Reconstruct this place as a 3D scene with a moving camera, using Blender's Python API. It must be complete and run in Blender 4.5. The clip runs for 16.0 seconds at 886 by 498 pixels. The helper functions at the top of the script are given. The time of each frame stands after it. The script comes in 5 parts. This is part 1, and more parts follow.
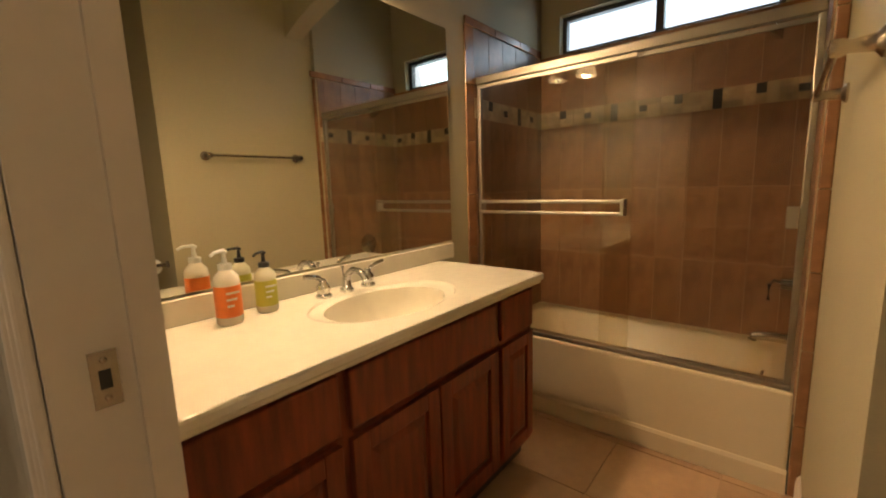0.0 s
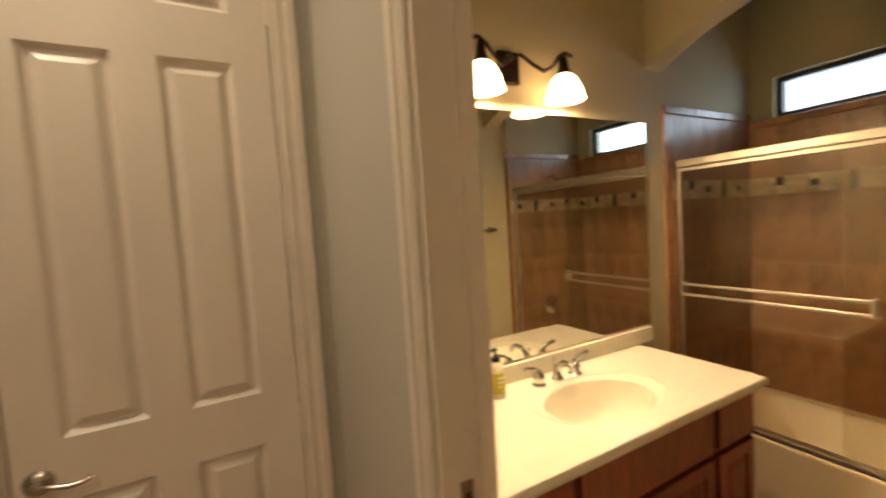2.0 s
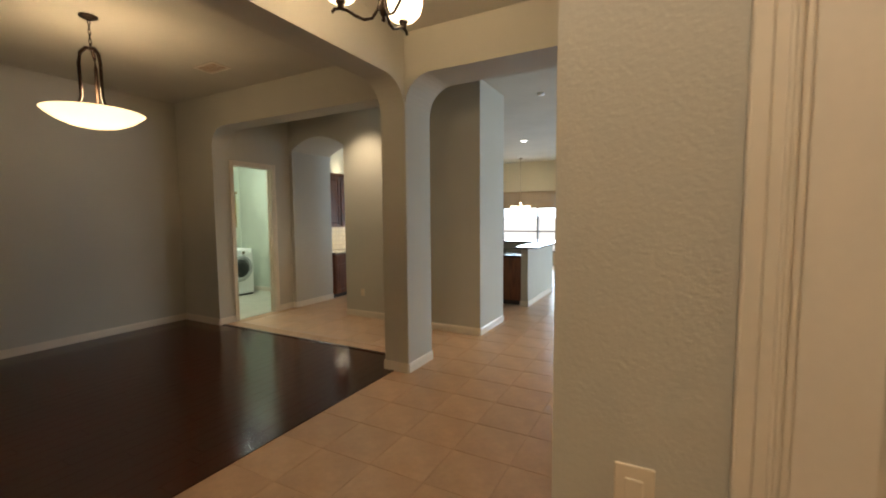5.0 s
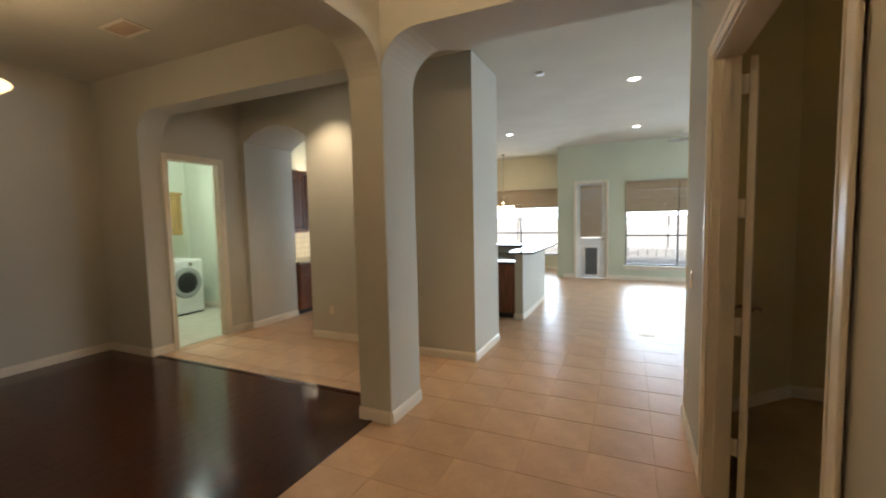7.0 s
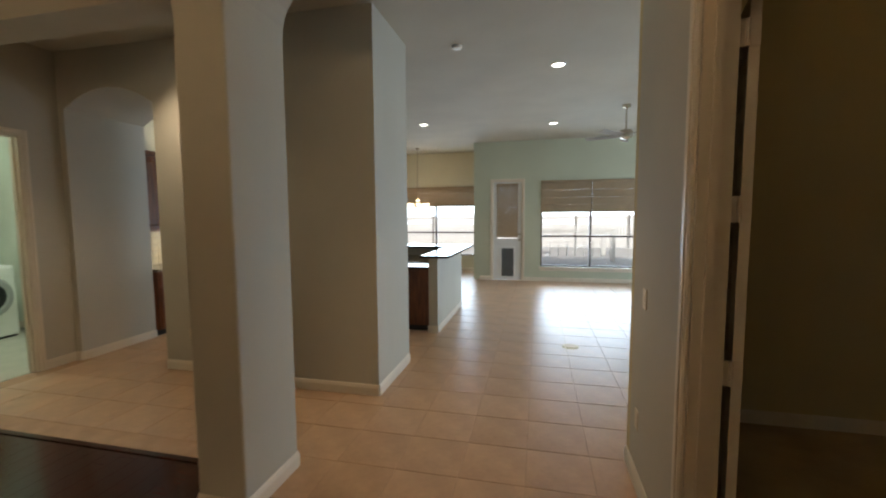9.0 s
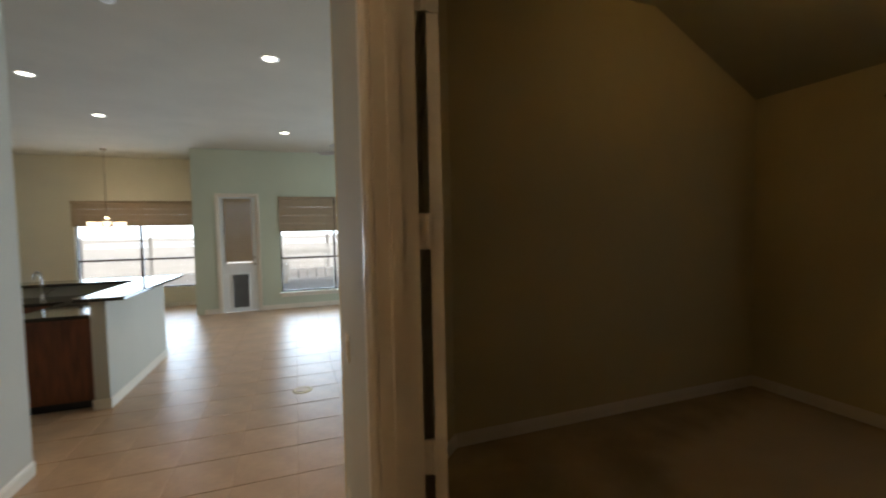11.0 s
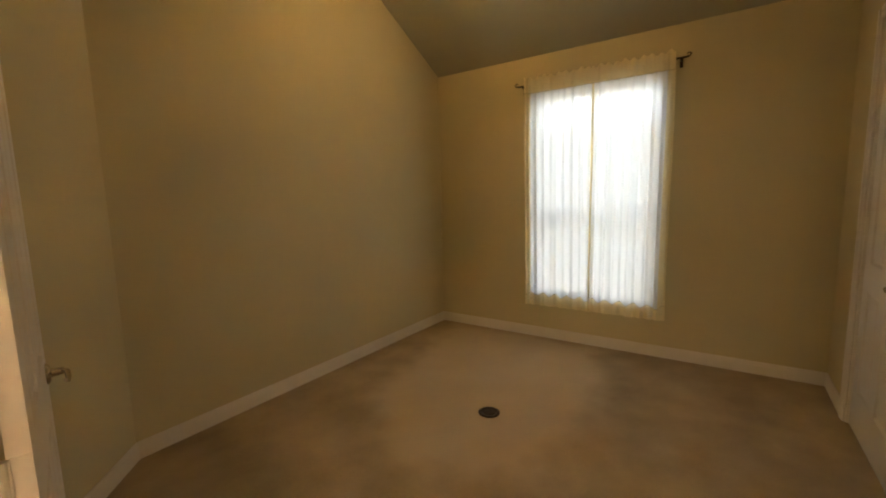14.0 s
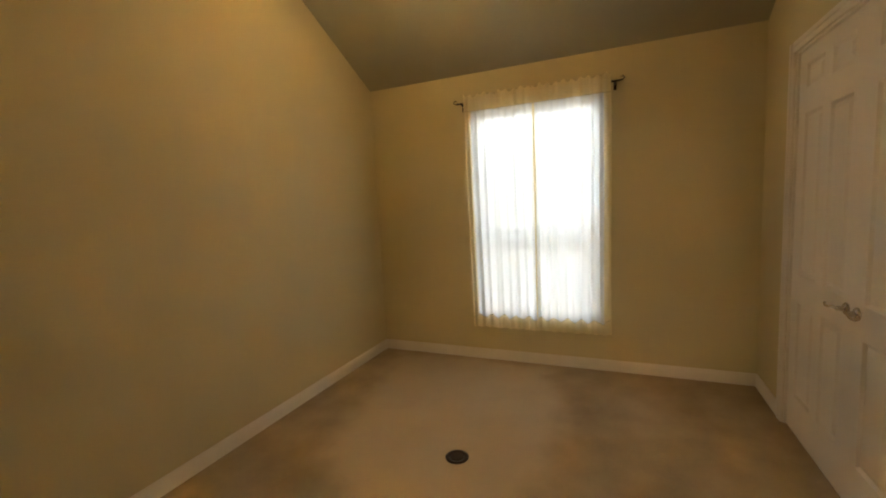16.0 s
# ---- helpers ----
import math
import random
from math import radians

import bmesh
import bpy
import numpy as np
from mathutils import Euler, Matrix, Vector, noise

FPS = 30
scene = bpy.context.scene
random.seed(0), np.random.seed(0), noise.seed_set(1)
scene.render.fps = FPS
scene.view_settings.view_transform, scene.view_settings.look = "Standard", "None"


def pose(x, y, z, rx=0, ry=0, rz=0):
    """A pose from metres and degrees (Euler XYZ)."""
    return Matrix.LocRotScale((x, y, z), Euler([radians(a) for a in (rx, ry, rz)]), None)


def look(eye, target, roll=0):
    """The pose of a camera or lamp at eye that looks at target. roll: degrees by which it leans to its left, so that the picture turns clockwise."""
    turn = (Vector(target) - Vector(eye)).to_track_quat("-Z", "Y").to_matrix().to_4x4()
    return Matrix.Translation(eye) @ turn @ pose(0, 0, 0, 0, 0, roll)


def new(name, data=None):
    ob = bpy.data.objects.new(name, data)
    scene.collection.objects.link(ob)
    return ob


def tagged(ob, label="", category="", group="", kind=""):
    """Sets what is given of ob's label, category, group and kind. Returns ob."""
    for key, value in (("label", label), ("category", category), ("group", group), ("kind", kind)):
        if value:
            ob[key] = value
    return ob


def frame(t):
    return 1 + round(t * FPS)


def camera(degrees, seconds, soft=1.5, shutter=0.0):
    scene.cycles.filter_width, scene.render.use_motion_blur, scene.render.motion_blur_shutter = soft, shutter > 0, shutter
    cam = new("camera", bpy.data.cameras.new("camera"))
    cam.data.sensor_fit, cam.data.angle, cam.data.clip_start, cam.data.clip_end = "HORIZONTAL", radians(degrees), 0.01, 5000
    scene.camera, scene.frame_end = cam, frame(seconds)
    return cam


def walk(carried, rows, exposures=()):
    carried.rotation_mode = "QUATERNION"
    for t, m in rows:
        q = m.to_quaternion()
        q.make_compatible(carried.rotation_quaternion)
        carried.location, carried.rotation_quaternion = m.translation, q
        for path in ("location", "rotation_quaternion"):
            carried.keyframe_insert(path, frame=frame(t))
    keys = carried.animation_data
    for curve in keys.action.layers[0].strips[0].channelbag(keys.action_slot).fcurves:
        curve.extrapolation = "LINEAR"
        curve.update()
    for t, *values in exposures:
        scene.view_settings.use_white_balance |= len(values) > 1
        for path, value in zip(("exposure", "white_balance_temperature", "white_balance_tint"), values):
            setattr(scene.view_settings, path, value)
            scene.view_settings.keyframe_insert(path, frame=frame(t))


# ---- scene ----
cam = camera(93.9, 16.0, soft=2.0, shutter=0.4)

PATH = [
    (0, (0.53, 0.545, 1.226), (2.057, 1.801, 0.922), -1.9),
    (0.5, (0.515, 0.527, 1.287), (2.042, 1.782, 0.986), -2.1),
    (1, (0.469, 0.501, 1.394), (1.958, 1.809, 1.129), -3.2),
    (1.5, (0.366, 0.493, 1.491), (1.734, 1.934, 1.263), -3.4),
    (2, (0.252, 0.499, 1.539), (1.208, 2.251, 1.413), -3.6),
    (2.5, (0.124, 0.526, 1.579), (0.56, 2.473, 1.444), -4.7),
    (3, (-0.02, 0.578, 1.617), (-0.085, 2.568, 1.436), -2.8),
    (3.5, (-0.134, 0.656, 1.616), (-0.655, 2.575, 1.404), -1.8),
    (4, (-0.235, 0.734, 1.607), (-1.052, 2.552, 1.443), 0.2),
    (6.5, (-0.852, 1.692, 1.622), (-1.827, 3.431, 1.46), -0.7),
    (7, (-1.029, 1.872, 1.622), (-1.854, 3.688, 1.475), -1.2),
    (7.5, (-1.165, 2.124, 1.606), (-1.823, 4.005, 1.44), -0.5),
    (8, (-1.233, 2.335, 1.629), (-1.862, 4.225, 1.456), -1.3),
    (10.3, (-1.116, 3.29, 1.624), (-0.922, 5.277, 1.493), -0.6),
    (10.5, (-0.997, 3.354, 1.63), (-0.667, 5.323, 1.509), -1.4),
    (11, (-0.828, 3.455, 1.644), (-0.159, 5.338, 1.553), -1.2),
    (11.5, (-0.714, 3.51, 1.635), (0.257, 5.255, 1.52), 0.2),
    (12, (-0.643, 3.519, 1.624), (0.633, 5.054, 1.494), -0.3),
    (12.5, (-0.608, 3.485, 1.589), (0.847, 4.847, 1.424), -0.1),
    (13, (-0.614, 3.522, 1.542), (0.924, 4.784, 1.334), -1.0),
    (13.5, (-0.609, 3.545, 1.504), (0.995, 4.714, 1.259), -1.1),
    (14, (-0.595, 3.512, 1.498), (1.044, 4.631, 1.25), -1.4),
    (14.5, (-0.618, 3.555, 1.502), (1.066, 4.605, 1.253), -1.0),
    (15, (-0.592, 3.62, 1.522), (1.145, 4.588, 1.308), -1.7),
    (15.5, (-0.538, 3.771, 1.573), (1.244, 4.645, 1.333), -2.1),
    (16, (-0.484, 3.836, 1.619), (1.342, 4.623, 1.403), -2.9),
]
SKY, BED_DAY, BATH_DAY, GREAT_DAY = 0.11, 1.1, 4.0, 140.0
VANITY, HALL, DINING, CAN, PASSAGE = 50.0, 9.2, 28.0, 24.0, 85.0
BACKDROP = 3.1
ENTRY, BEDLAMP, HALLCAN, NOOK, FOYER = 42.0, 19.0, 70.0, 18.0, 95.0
EXPO = [(0.0, -0.35), (0.6, -0.32), (1.5, 0.0), (2.5, 0.05), (3.0, 0.15), (4.0, -0.05), (6.5, 0.28), (7.0, 0.25), (8.0, -0.1), (10.3, -0.4), (11.0, -0.4), (12.0, 0.1), (12.5, 0.8), (13.0, 1.4), (13.5, 1.85), (14.0, 2.1), (15.0, 2.25), (16.0, 2.28)]
walk(cam, [(t, look(e, g, r)) for t, e, g, r in PATH], EXPO)

# ---- world and daylight ----
world = bpy.data.worlds.new("world")
scene.world = world
world.use_nodes = True
wn = world.node_tree
sky = wn.nodes.new("ShaderNodeTexSky")
sky.sky_type, sky.sun_disc, sky.sun_elevation, sky.sun_rotation = "NISHITA", False, radians(38), radians(200)
sky.air_density, sky.dust_density = 1.0, 3.0
wn.links.new(sky.outputs[0], wn.nodes["Background"].inputs[0])
wn.nodes["Background"].inputs[1].default_value = SKY
sun = new("sun", bpy.data.lights.new("sun", "SUN"))
sun.data.energy, sun.data.angle, sun.data.color = 4.5, radians(12), (1, 0.95, 0.88)
sun.matrix_world = pose(0, 0, 20, 52, 0, -20)


def area(name, at, target, w, h, power, color):
    lamp = new(name, bpy.data.lights.new(name, "AREA"))
    lamp.data.shape, lamp.data.size, lamp.data.size_y = "RECTANGLE", w, h
    lamp.data.energy, lamp.data.color = power, color
    lamp.matrix_world = look(at, target)
    return lamp


def point(name, at, power, color, radius=0.04):
    lamp = new(name, bpy.data.lights.new(name, "POINT"))
    lamp.data.energy, lamp.data.color, lamp.data.shadow_soft_size = power, color, radius
    lamp.location = at
    return lamp


def spot(name, at, power, color, angle=110):
    lamp = new(name, bpy.data.lights.new(name, "SPOT"))
    lamp.data.energy, lamp.data.color, lamp.data.shadow_soft_size = power, color, 0.05
    lamp.data.spot_size, lamp.data.spot_blend = radians(angle), 0.7
    lamp.location = at
    return lamp


DAY = (0.62, 0.83, 1.0)
DAYBLUE = (0.62, 0.80, 1.0)
WARM = (1.0, 0.69, 0.38)
# skylight standing in the window openings
area("skylight_bedroom", (3.66, 4.575, 1.48), (0, 4.575, 1.2), 1.15, 1.95, BED_DAY, DAY)
area("skylight_bath", (3.45, 1.18, 2.17), (0, 1.18, 1.2), 1.1, 0.2, BATH_DAY, DAY)
area("skylight_great", (0.0, 13.32, 1.0), (0, 0, 0.6), 2.2, 1.3, GREAT_DAY * 0.7, DAYBLUE)
area("skylight_nook", (-4.15, 14.85, 1.1), (-4.15, 0, 0.6), 2.3, 1.4, GREAT_DAY * 0.7, DAYBLUE)
# added fill: daylight from an unseen side window
area("fill_great_east", (5.3, 9.8, 1.5), (-3, 9.8, 0.8), 3.5, 1.8, GREAT_DAY * 2.0, DAYBLUE)
# electric lamps, with unseen fill lamps where noted
for i, x in enumerate((1.155, 1.565)):
    point("bulb_vanity", (x, 1.772, 2.035), VANITY, WARM, 0.035)
for k in range(3):
    a = radians(95 + 120 * k)
    point("bulb_hall", (-1.90 + 0.24 * math.cos(a), 3.09 + 0.24 * math.sin(a), 3.0), HALL, (1, 0.74, 0.46), 0.05)
# added fill: unseen entry lamp that brightens the vestibule and closet door
point("fill_entry", (-0.66, -0.9, 3.24), ENTRY, (1, 0.78, 0.53), 0.12)
# added fill: unseen spot lifting the wall beside the closet door
spot("fill_foyer", (-0.52, 1.4, 3.38), FOYER, (1, 0.80, 0.58), 125)
point("bulb_dining", (-4.99, 2.95, 2.72), DINING, (1, 0.74, 0.46), 0.12)
CANS = ((-1.01, 8.04), (-0.95, 11.31), (-3.445, 10.82), (-3.49, 9.18))
for x, y in CANS:
    spot("bulb_downlight", (x, y, 3.39), CAN, (1, 0.80, 0.58))
point("bulb_nook", (-4.39, 13.58, 2.06), NOOK, (1, 0.80, 0.55), 0.10)
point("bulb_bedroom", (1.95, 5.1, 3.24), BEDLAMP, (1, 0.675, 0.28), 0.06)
# added fill: spot hidden by the hall header, brightens the hall floor
spot("fill_hall_floor", (-1.65, 5.65, 3.38), HALLCAN, (1, 0.74, 0.47), 72)
spot("bulb_passage", (-4.6, 5.85, 3.30), PASSAGE, (1, 0.80, 0.56))
area("bulb_laundry", (-7.4, 6.0, 3.2), (-7.4, 6.0, 0), 0.5, 0.5, 42, (0.86, 1.0, 0.88))
area("bulb_undercabinet", (-6.38, 8.1, 1.42), (-6.5, 8.1, 0.9), 1.2, 0.08, 7, (1, 0.85, 0.6))
area("bulb_kitchen_cove", (-6.5, 8.1, 2.57), (-6.5, 8.1, 3.2), 1.4, 0.1, 8, (1, 0.9, 0.6))


# ---- materials ----
def mat(name, color, rough=0.6, metal=0.0, vary=0.12, scale=3.0, fine=60.0, bump=0.05, spec=0.5, per_object=0.0, stretch=(1, 1, 1), second=None, emit=None):
    """A painted or natural surface: two scales of noise in colour, fine relief."""
    m = bpy.data.materials.new(name)
    m.use_nodes = True
    t = m.node_tree
    p = t.nodes["Principled BSDF"]
    p.inputs["Roughness"].default_value, p.inputs["Metallic"].default_value = rough, metal
    p.inputs["Specular IOR Level"].default_value = spec
    tc, mp = t.nodes.new("ShaderNodeTexCoord"), t.nodes.new("ShaderNodeMapping")
    mp.inputs["Scale"].default_value = stretch
    t.links.new(tc.outputs["Object"], mp.inputs[0])
    big, small = t.nodes.new("ShaderNodeTexNoise"), t.nodes.new("ShaderNodeTexNoise")
    for n, s, d in ((big, scale, 4), (small, fine, 6)):
        n.inputs["Scale"].default_value, n.inputs["Detail"].default_value = s, d
        t.links.new(mp.outputs[0], n.inputs["Vector"])
    ramp = t.nodes.new("ShaderNodeValToRGB")
    c2 = second or tuple(c * (1 - vary) for c in color)
    c1 = tuple(min(1, c * (1 + vary * 0.5)) for c in color)
    ramp.color_ramp.elements[0].position, ramp.color_ramp.elements[1].position = 0.32, 0.68
    ramp.color_ramp.elements[0].color, ramp.color_ramp.elements[1].color = (*c2, 1), (*c1, 1)
    t.links.new(big.outputs["Fac"], ramp.inputs[0])
    mix = t.nodes.new("ShaderNodeMix")
    mix.data_type, mix.blend_type = "RGBA", "MULTIPLY"
    mix.inputs["Factor"].default_value = min(1, vary * 1.5)
    t.links.new(ramp.outputs[0], mix.inputs["A"])
    t.links.new(small.outputs["Fac"], mix.inputs["B"])
    last = mix.outputs["Result"]
    if per_object:
        info, hsv, mr = t.nodes.new("ShaderNodeObjectInfo"), t.nodes.new("ShaderNodeHueSaturation"), t.nodes.new("ShaderNodeMapRange")
        mr.inputs["To Min"].default_value, mr.inputs["To Max"].default_value = 1 - per_object, 1 + per_object
        t.links.new(info.outputs["Random"], mr.inputs["Value"])
        t.links.new(mr.outputs[0], hsv.inputs["Value"])
        t.links.new(last, hsv.inputs["Color"])
        last = hsv.outputs[0]
    t.links.new(last, p.inputs["Base Color"])
    mr2 = t.nodes.new("ShaderNodeMapRange")
    mr2.inputs["To Min"].default_value, mr2.inputs["To Max"].default_value = max(0.02, rough * 0.85), min(1, rough * 1.15)
    t.links.new(small.outputs["Fac"], mr2.inputs["Value"])
    t.links.new(mr2.outputs[0], p.inputs["Roughness"])
    if bump:
        b = t.nodes.new("ShaderNodeBump")
        b.inputs["Strength"].default_value, b.inputs["Distance"].default_value = bump, 0.004
        t.links.new(small.outputs["Fac"], b.inputs["Height"])
        t.links.new(b.outputs[0], p.inputs["Normal"])
    if emit:
        p.inputs["Emission Color"].default_value = (*emit[0], 1)
        p.inputs["Emission Strength"].default_value = emit[1]
    return m


def glassy(name, color=(1, 1, 1), rough=0.0, solid=0.12, ior=1.28):
    """A thin clear pane: mostly see-through with a Fresnel gloss."""
    m = bpy.data.materials.new(name)
    m.use_nodes = True
    t = m.node_tree
    t.nodes.remove(t.nodes["Principled BSDF"])
    out = t.nodes["Material Output"]
    tr, gl, mx, fr = t.nodes.new("ShaderNodeBsdfTransparent"), t.nodes.new("ShaderNodeBsdfGlossy"), t.nodes.new("ShaderNodeMixShader"), t.nodes.new("ShaderNodeFresnel")
    tr.inputs[0].default_value, gl.inputs[0].default_value = (*color, 1), (1, 1, 1, 1)
    gl.inputs["Roughness"].default_value = rough
    fr.inputs[0].default_value = ior
    ad = t.nodes.new("ShaderNodeMath")
    ad.operation, ad.inputs[1].default_value = "ADD", solid
    t.links.new(fr.outputs[0], ad.inputs[0])
    t.links.new(ad.outputs[0], mx.inputs[0])
    t.links.new(tr.outputs[0], mx.inputs[1])
    t.links.new(gl.outputs[0], mx.inputs[2])
    t.links.new(mx.outputs[0], out.inputs[0])
    return m


def sheer(name, color, clear, through_light=0.55):
    """Thin cloth that lets light through."""
    m = bpy.data.materials.new(name)
    m.use_nodes = True
    t = m.node_tree
    t.nodes.remove(t.nodes["Principled BSDF"])
    df, tl, tr = t.nodes.new("ShaderNodeBsdfDiffuse"), t.nodes.new("ShaderNodeBsdfTranslucent"), t.nodes.new("ShaderNodeBsdfTransparent")
    a, b = t.nodes.new("ShaderNodeMixShader"), t.nodes.new("ShaderNodeMixShader")
    tc, mp, nz, rp = t.nodes.new("ShaderNodeTexCoord"), t.nodes.new("ShaderNodeMapping"), t.nodes.new("ShaderNodeTexNoise"), t.nodes.new("ShaderNodeMapRange")
    mp.inputs["Scale"].default_value = (4, 4, 0.25)
    nz.inputs["Scale"].default_value = 4
    t.links.new(tc.outputs["Object"], mp.inputs[0])
    t.links.new(mp.outputs[0], nz.inputs["Vector"])
    rp.inputs["To Min"].default_value, rp.inputs["To Max"].default_value = max(0, clear - 0.02), clear + 0.02
    t.links.new(nz.outputs["Fac"], rp.inputs["Value"])
    for n in (df, tl):
        n.inputs[0].default_value = (*color, 1)
    a.inputs[0].default_value = through_light
    t.links.new(df.outputs[0], a.inputs[1])
    t.links.new(tl.outputs[0], a.inputs[2])
    t.links.new(rp.outputs[0], b.inputs[0])
    t.links.new(a.outputs[0], b.inputs[1])
    t.links.new(tr.outputs[0], b.inputs[2])
    t.links.new(b.outputs[0], t.nodes["Material Output"].inputs[0])
    return m


def lampglass(name, color, clear, glow, strength):
    """Frosted lamp glass: passes and scatters its bulb's light, and glows."""
    m = sheer(name, color, clear)
    t = m.node_tree
    out = t.nodes["Material Output"]
    last = out.inputs[0].links[0].from_socket
    em, ad = t.nodes.new("ShaderNodeEmission"), t.nodes.new("ShaderNodeAddShader")
    em.inputs[0].default_value, em.inputs[1].default_value = (*glow, 1), strength
    t.links.new(last, ad.inputs[0])
    t.links.new(em.outputs[0], ad.inputs[1])
    t.links.new(ad.outputs[0], out.inputs[0])
    return m


PAINT = mat("wall_paint", (0.52, 0.49, 0.41), 0.75, vary=0.05, scale=1.2, fine=90, bump=0.25)
GREEN = mat("sage_paint", (0.53, 0.55, 0.42), 0.75, vary=0.05, scale=1.2, fine=90, bump=0.25)
BEDPAINT = mat("bedroom_paint", (0.60, 0.495, 0.27), 0.75, vary=0.05, scale=1.2, fine=90, bump=0.25)
BATHPAINT = mat("bath_paint", (0.42, 0.362, 0.228), 0.7, vary=0.05, scale=1.2, fine=90, bump=0.25)
# cream tone stands in for the warm light on the nook wall
NOOKLIT = mat("nook_warmlit_paint", (0.66, 0.60, 0.45), 0.75, vary=0.05, scale=1.2, fine=90, bump=0.25)
LAUNDRYPAINT = mat("laundry_paint", (0.66, 0.70, 0.59), 0.75, vary=0.05, scale=1.2, fine=90, bump=0.2)
CEIL = mat("ceiling_paint", (0.55, 0.52, 0.44), 0.85, vary=0.06, scale=1.5, fine=70, bump=0.4)
# darker olive tone carries the weak light on the bedroom ceiling
BEDCEIL = mat("bedroom_ceiling_dimmed", (0.40, 0.36, 0.24), 0.85, vary=0.06, scale=1.5, fine=70, bump=0.4)
TRIM = mat("trim_enamel", (0.74, 0.66, 0.54), 0.35, vary=0.05, scale=4, fine=40, bump=0.04)
DOORPAINT = mat("door_enamel", (0.76, 0.68, 0.57), 0.38, vary=0.05, scale=3, fine=50, bump=0.06)
TILE = mat("floor_tile_glaze", (0.56, 0.36, 0.215), 0.34, vary=0.14, scale=4, fine=30, bump=0.06, per_object=0.05)
GROUT = mat("grout", (0.54, 0.36, 0.225), 0.8, vary=0.15, scale=6, fine=80, bump=0.2)
WOOD = mat("dark_plank", (0.085, 0.019, 0.009), 0.15, vary=0.45, scale=5, fine=60, bump=0.03, spec=0.5, per_object=0.25, stretch=(1, 9, 1), second=(0.028, 0.007, 0.004))
CARPET = mat("carpet_pile", (0.47, 0.345, 0.205), 0.95, vary=0.22, scale=2.6, fine=220, bump=0.9, spec=0.1)


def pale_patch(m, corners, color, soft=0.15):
    """A paler patch inside a convex outline (counter-clockwise), its border broken up by noise."""
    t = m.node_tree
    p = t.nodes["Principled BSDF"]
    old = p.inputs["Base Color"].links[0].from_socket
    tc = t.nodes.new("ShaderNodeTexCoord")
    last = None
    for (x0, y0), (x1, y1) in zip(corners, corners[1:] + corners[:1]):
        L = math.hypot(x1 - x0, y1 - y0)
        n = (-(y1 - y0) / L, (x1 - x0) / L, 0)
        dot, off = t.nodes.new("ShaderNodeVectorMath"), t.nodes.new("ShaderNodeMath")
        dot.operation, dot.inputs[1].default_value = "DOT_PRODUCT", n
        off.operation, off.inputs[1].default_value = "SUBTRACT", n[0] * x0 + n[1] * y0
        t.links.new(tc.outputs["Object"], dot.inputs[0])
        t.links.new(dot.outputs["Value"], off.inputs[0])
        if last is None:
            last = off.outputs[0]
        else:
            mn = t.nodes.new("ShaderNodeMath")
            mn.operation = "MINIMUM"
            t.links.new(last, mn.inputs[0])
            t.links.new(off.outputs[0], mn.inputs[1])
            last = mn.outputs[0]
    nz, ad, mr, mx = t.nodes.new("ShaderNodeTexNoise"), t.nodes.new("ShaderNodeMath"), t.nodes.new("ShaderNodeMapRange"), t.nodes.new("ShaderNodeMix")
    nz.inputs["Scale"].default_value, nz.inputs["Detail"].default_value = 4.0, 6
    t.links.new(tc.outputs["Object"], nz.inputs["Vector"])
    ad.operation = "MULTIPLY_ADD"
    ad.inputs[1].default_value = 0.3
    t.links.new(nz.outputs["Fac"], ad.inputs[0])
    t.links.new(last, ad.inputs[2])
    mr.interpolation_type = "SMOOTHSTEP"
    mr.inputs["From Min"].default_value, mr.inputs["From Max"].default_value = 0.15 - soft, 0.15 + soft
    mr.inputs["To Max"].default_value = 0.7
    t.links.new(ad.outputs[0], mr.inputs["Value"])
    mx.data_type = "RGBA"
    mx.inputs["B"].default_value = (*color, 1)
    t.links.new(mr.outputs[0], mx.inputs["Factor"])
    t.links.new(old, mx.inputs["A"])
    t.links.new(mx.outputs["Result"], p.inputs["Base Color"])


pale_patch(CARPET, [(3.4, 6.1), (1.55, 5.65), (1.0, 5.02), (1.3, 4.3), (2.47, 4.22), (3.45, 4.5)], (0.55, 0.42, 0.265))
OAK = mat("stained_oak", (0.27, 0.055, 0.016), 0.38, vary=0.25, scale=5, fine=70, bump=0.06, stretch=(9, 9, 1), second=(0.16, 0.034, 0.011))
CHERRY = mat("kitchen_wood", (0.24, 0.075, 0.022), 0.35, vary=0.4, scale=3, fine=45, bump=0.06, stretch=(9, 9, 1), second=(0.12, 0.032, 0.01))
HONEY = mat("honey_oak", (0.48, 0.30, 0.10), 0.4, vary=0.3, scale=3, fine=45, bump=0.06, stretch=(9, 9, 1))
MARBLE = mat("cultured_marble", (0.82, 0.765, 0.63), 0.12, vary=0.06, scale=2.5, fine=20, bump=0.0)
TUB = mat("tub_enamel", (0.72, 0.61, 0.42), 0.3, vary=0.04, scale=2, fine=20, bump=0.0)
SHTILE = mat("shower_tile_glaze", (0.44, 0.245, 0.132), 0.32, vary=0.34, scale=5, fine=36, bump=0.05, per_object=0.12)
SHTRIM = mat("bullnose_glaze", (0.34, 0.17, 0.08), 0.25, vary=0.25, scale=8, fine=40, bump=0.05, per_object=0.08)
BANDLIGHT = mat("band_cream_stone", (0.66, 0.52, 0.34), 0.35, vary=0.25, scale=14, fine=60, bump=0.08, per_object=0.18)
BANDDARK = mat("band_dark_stone", (0.035, 0.026, 0.02), 0.3, vary=0.3, scale=14, fine=60, bump=0.08)
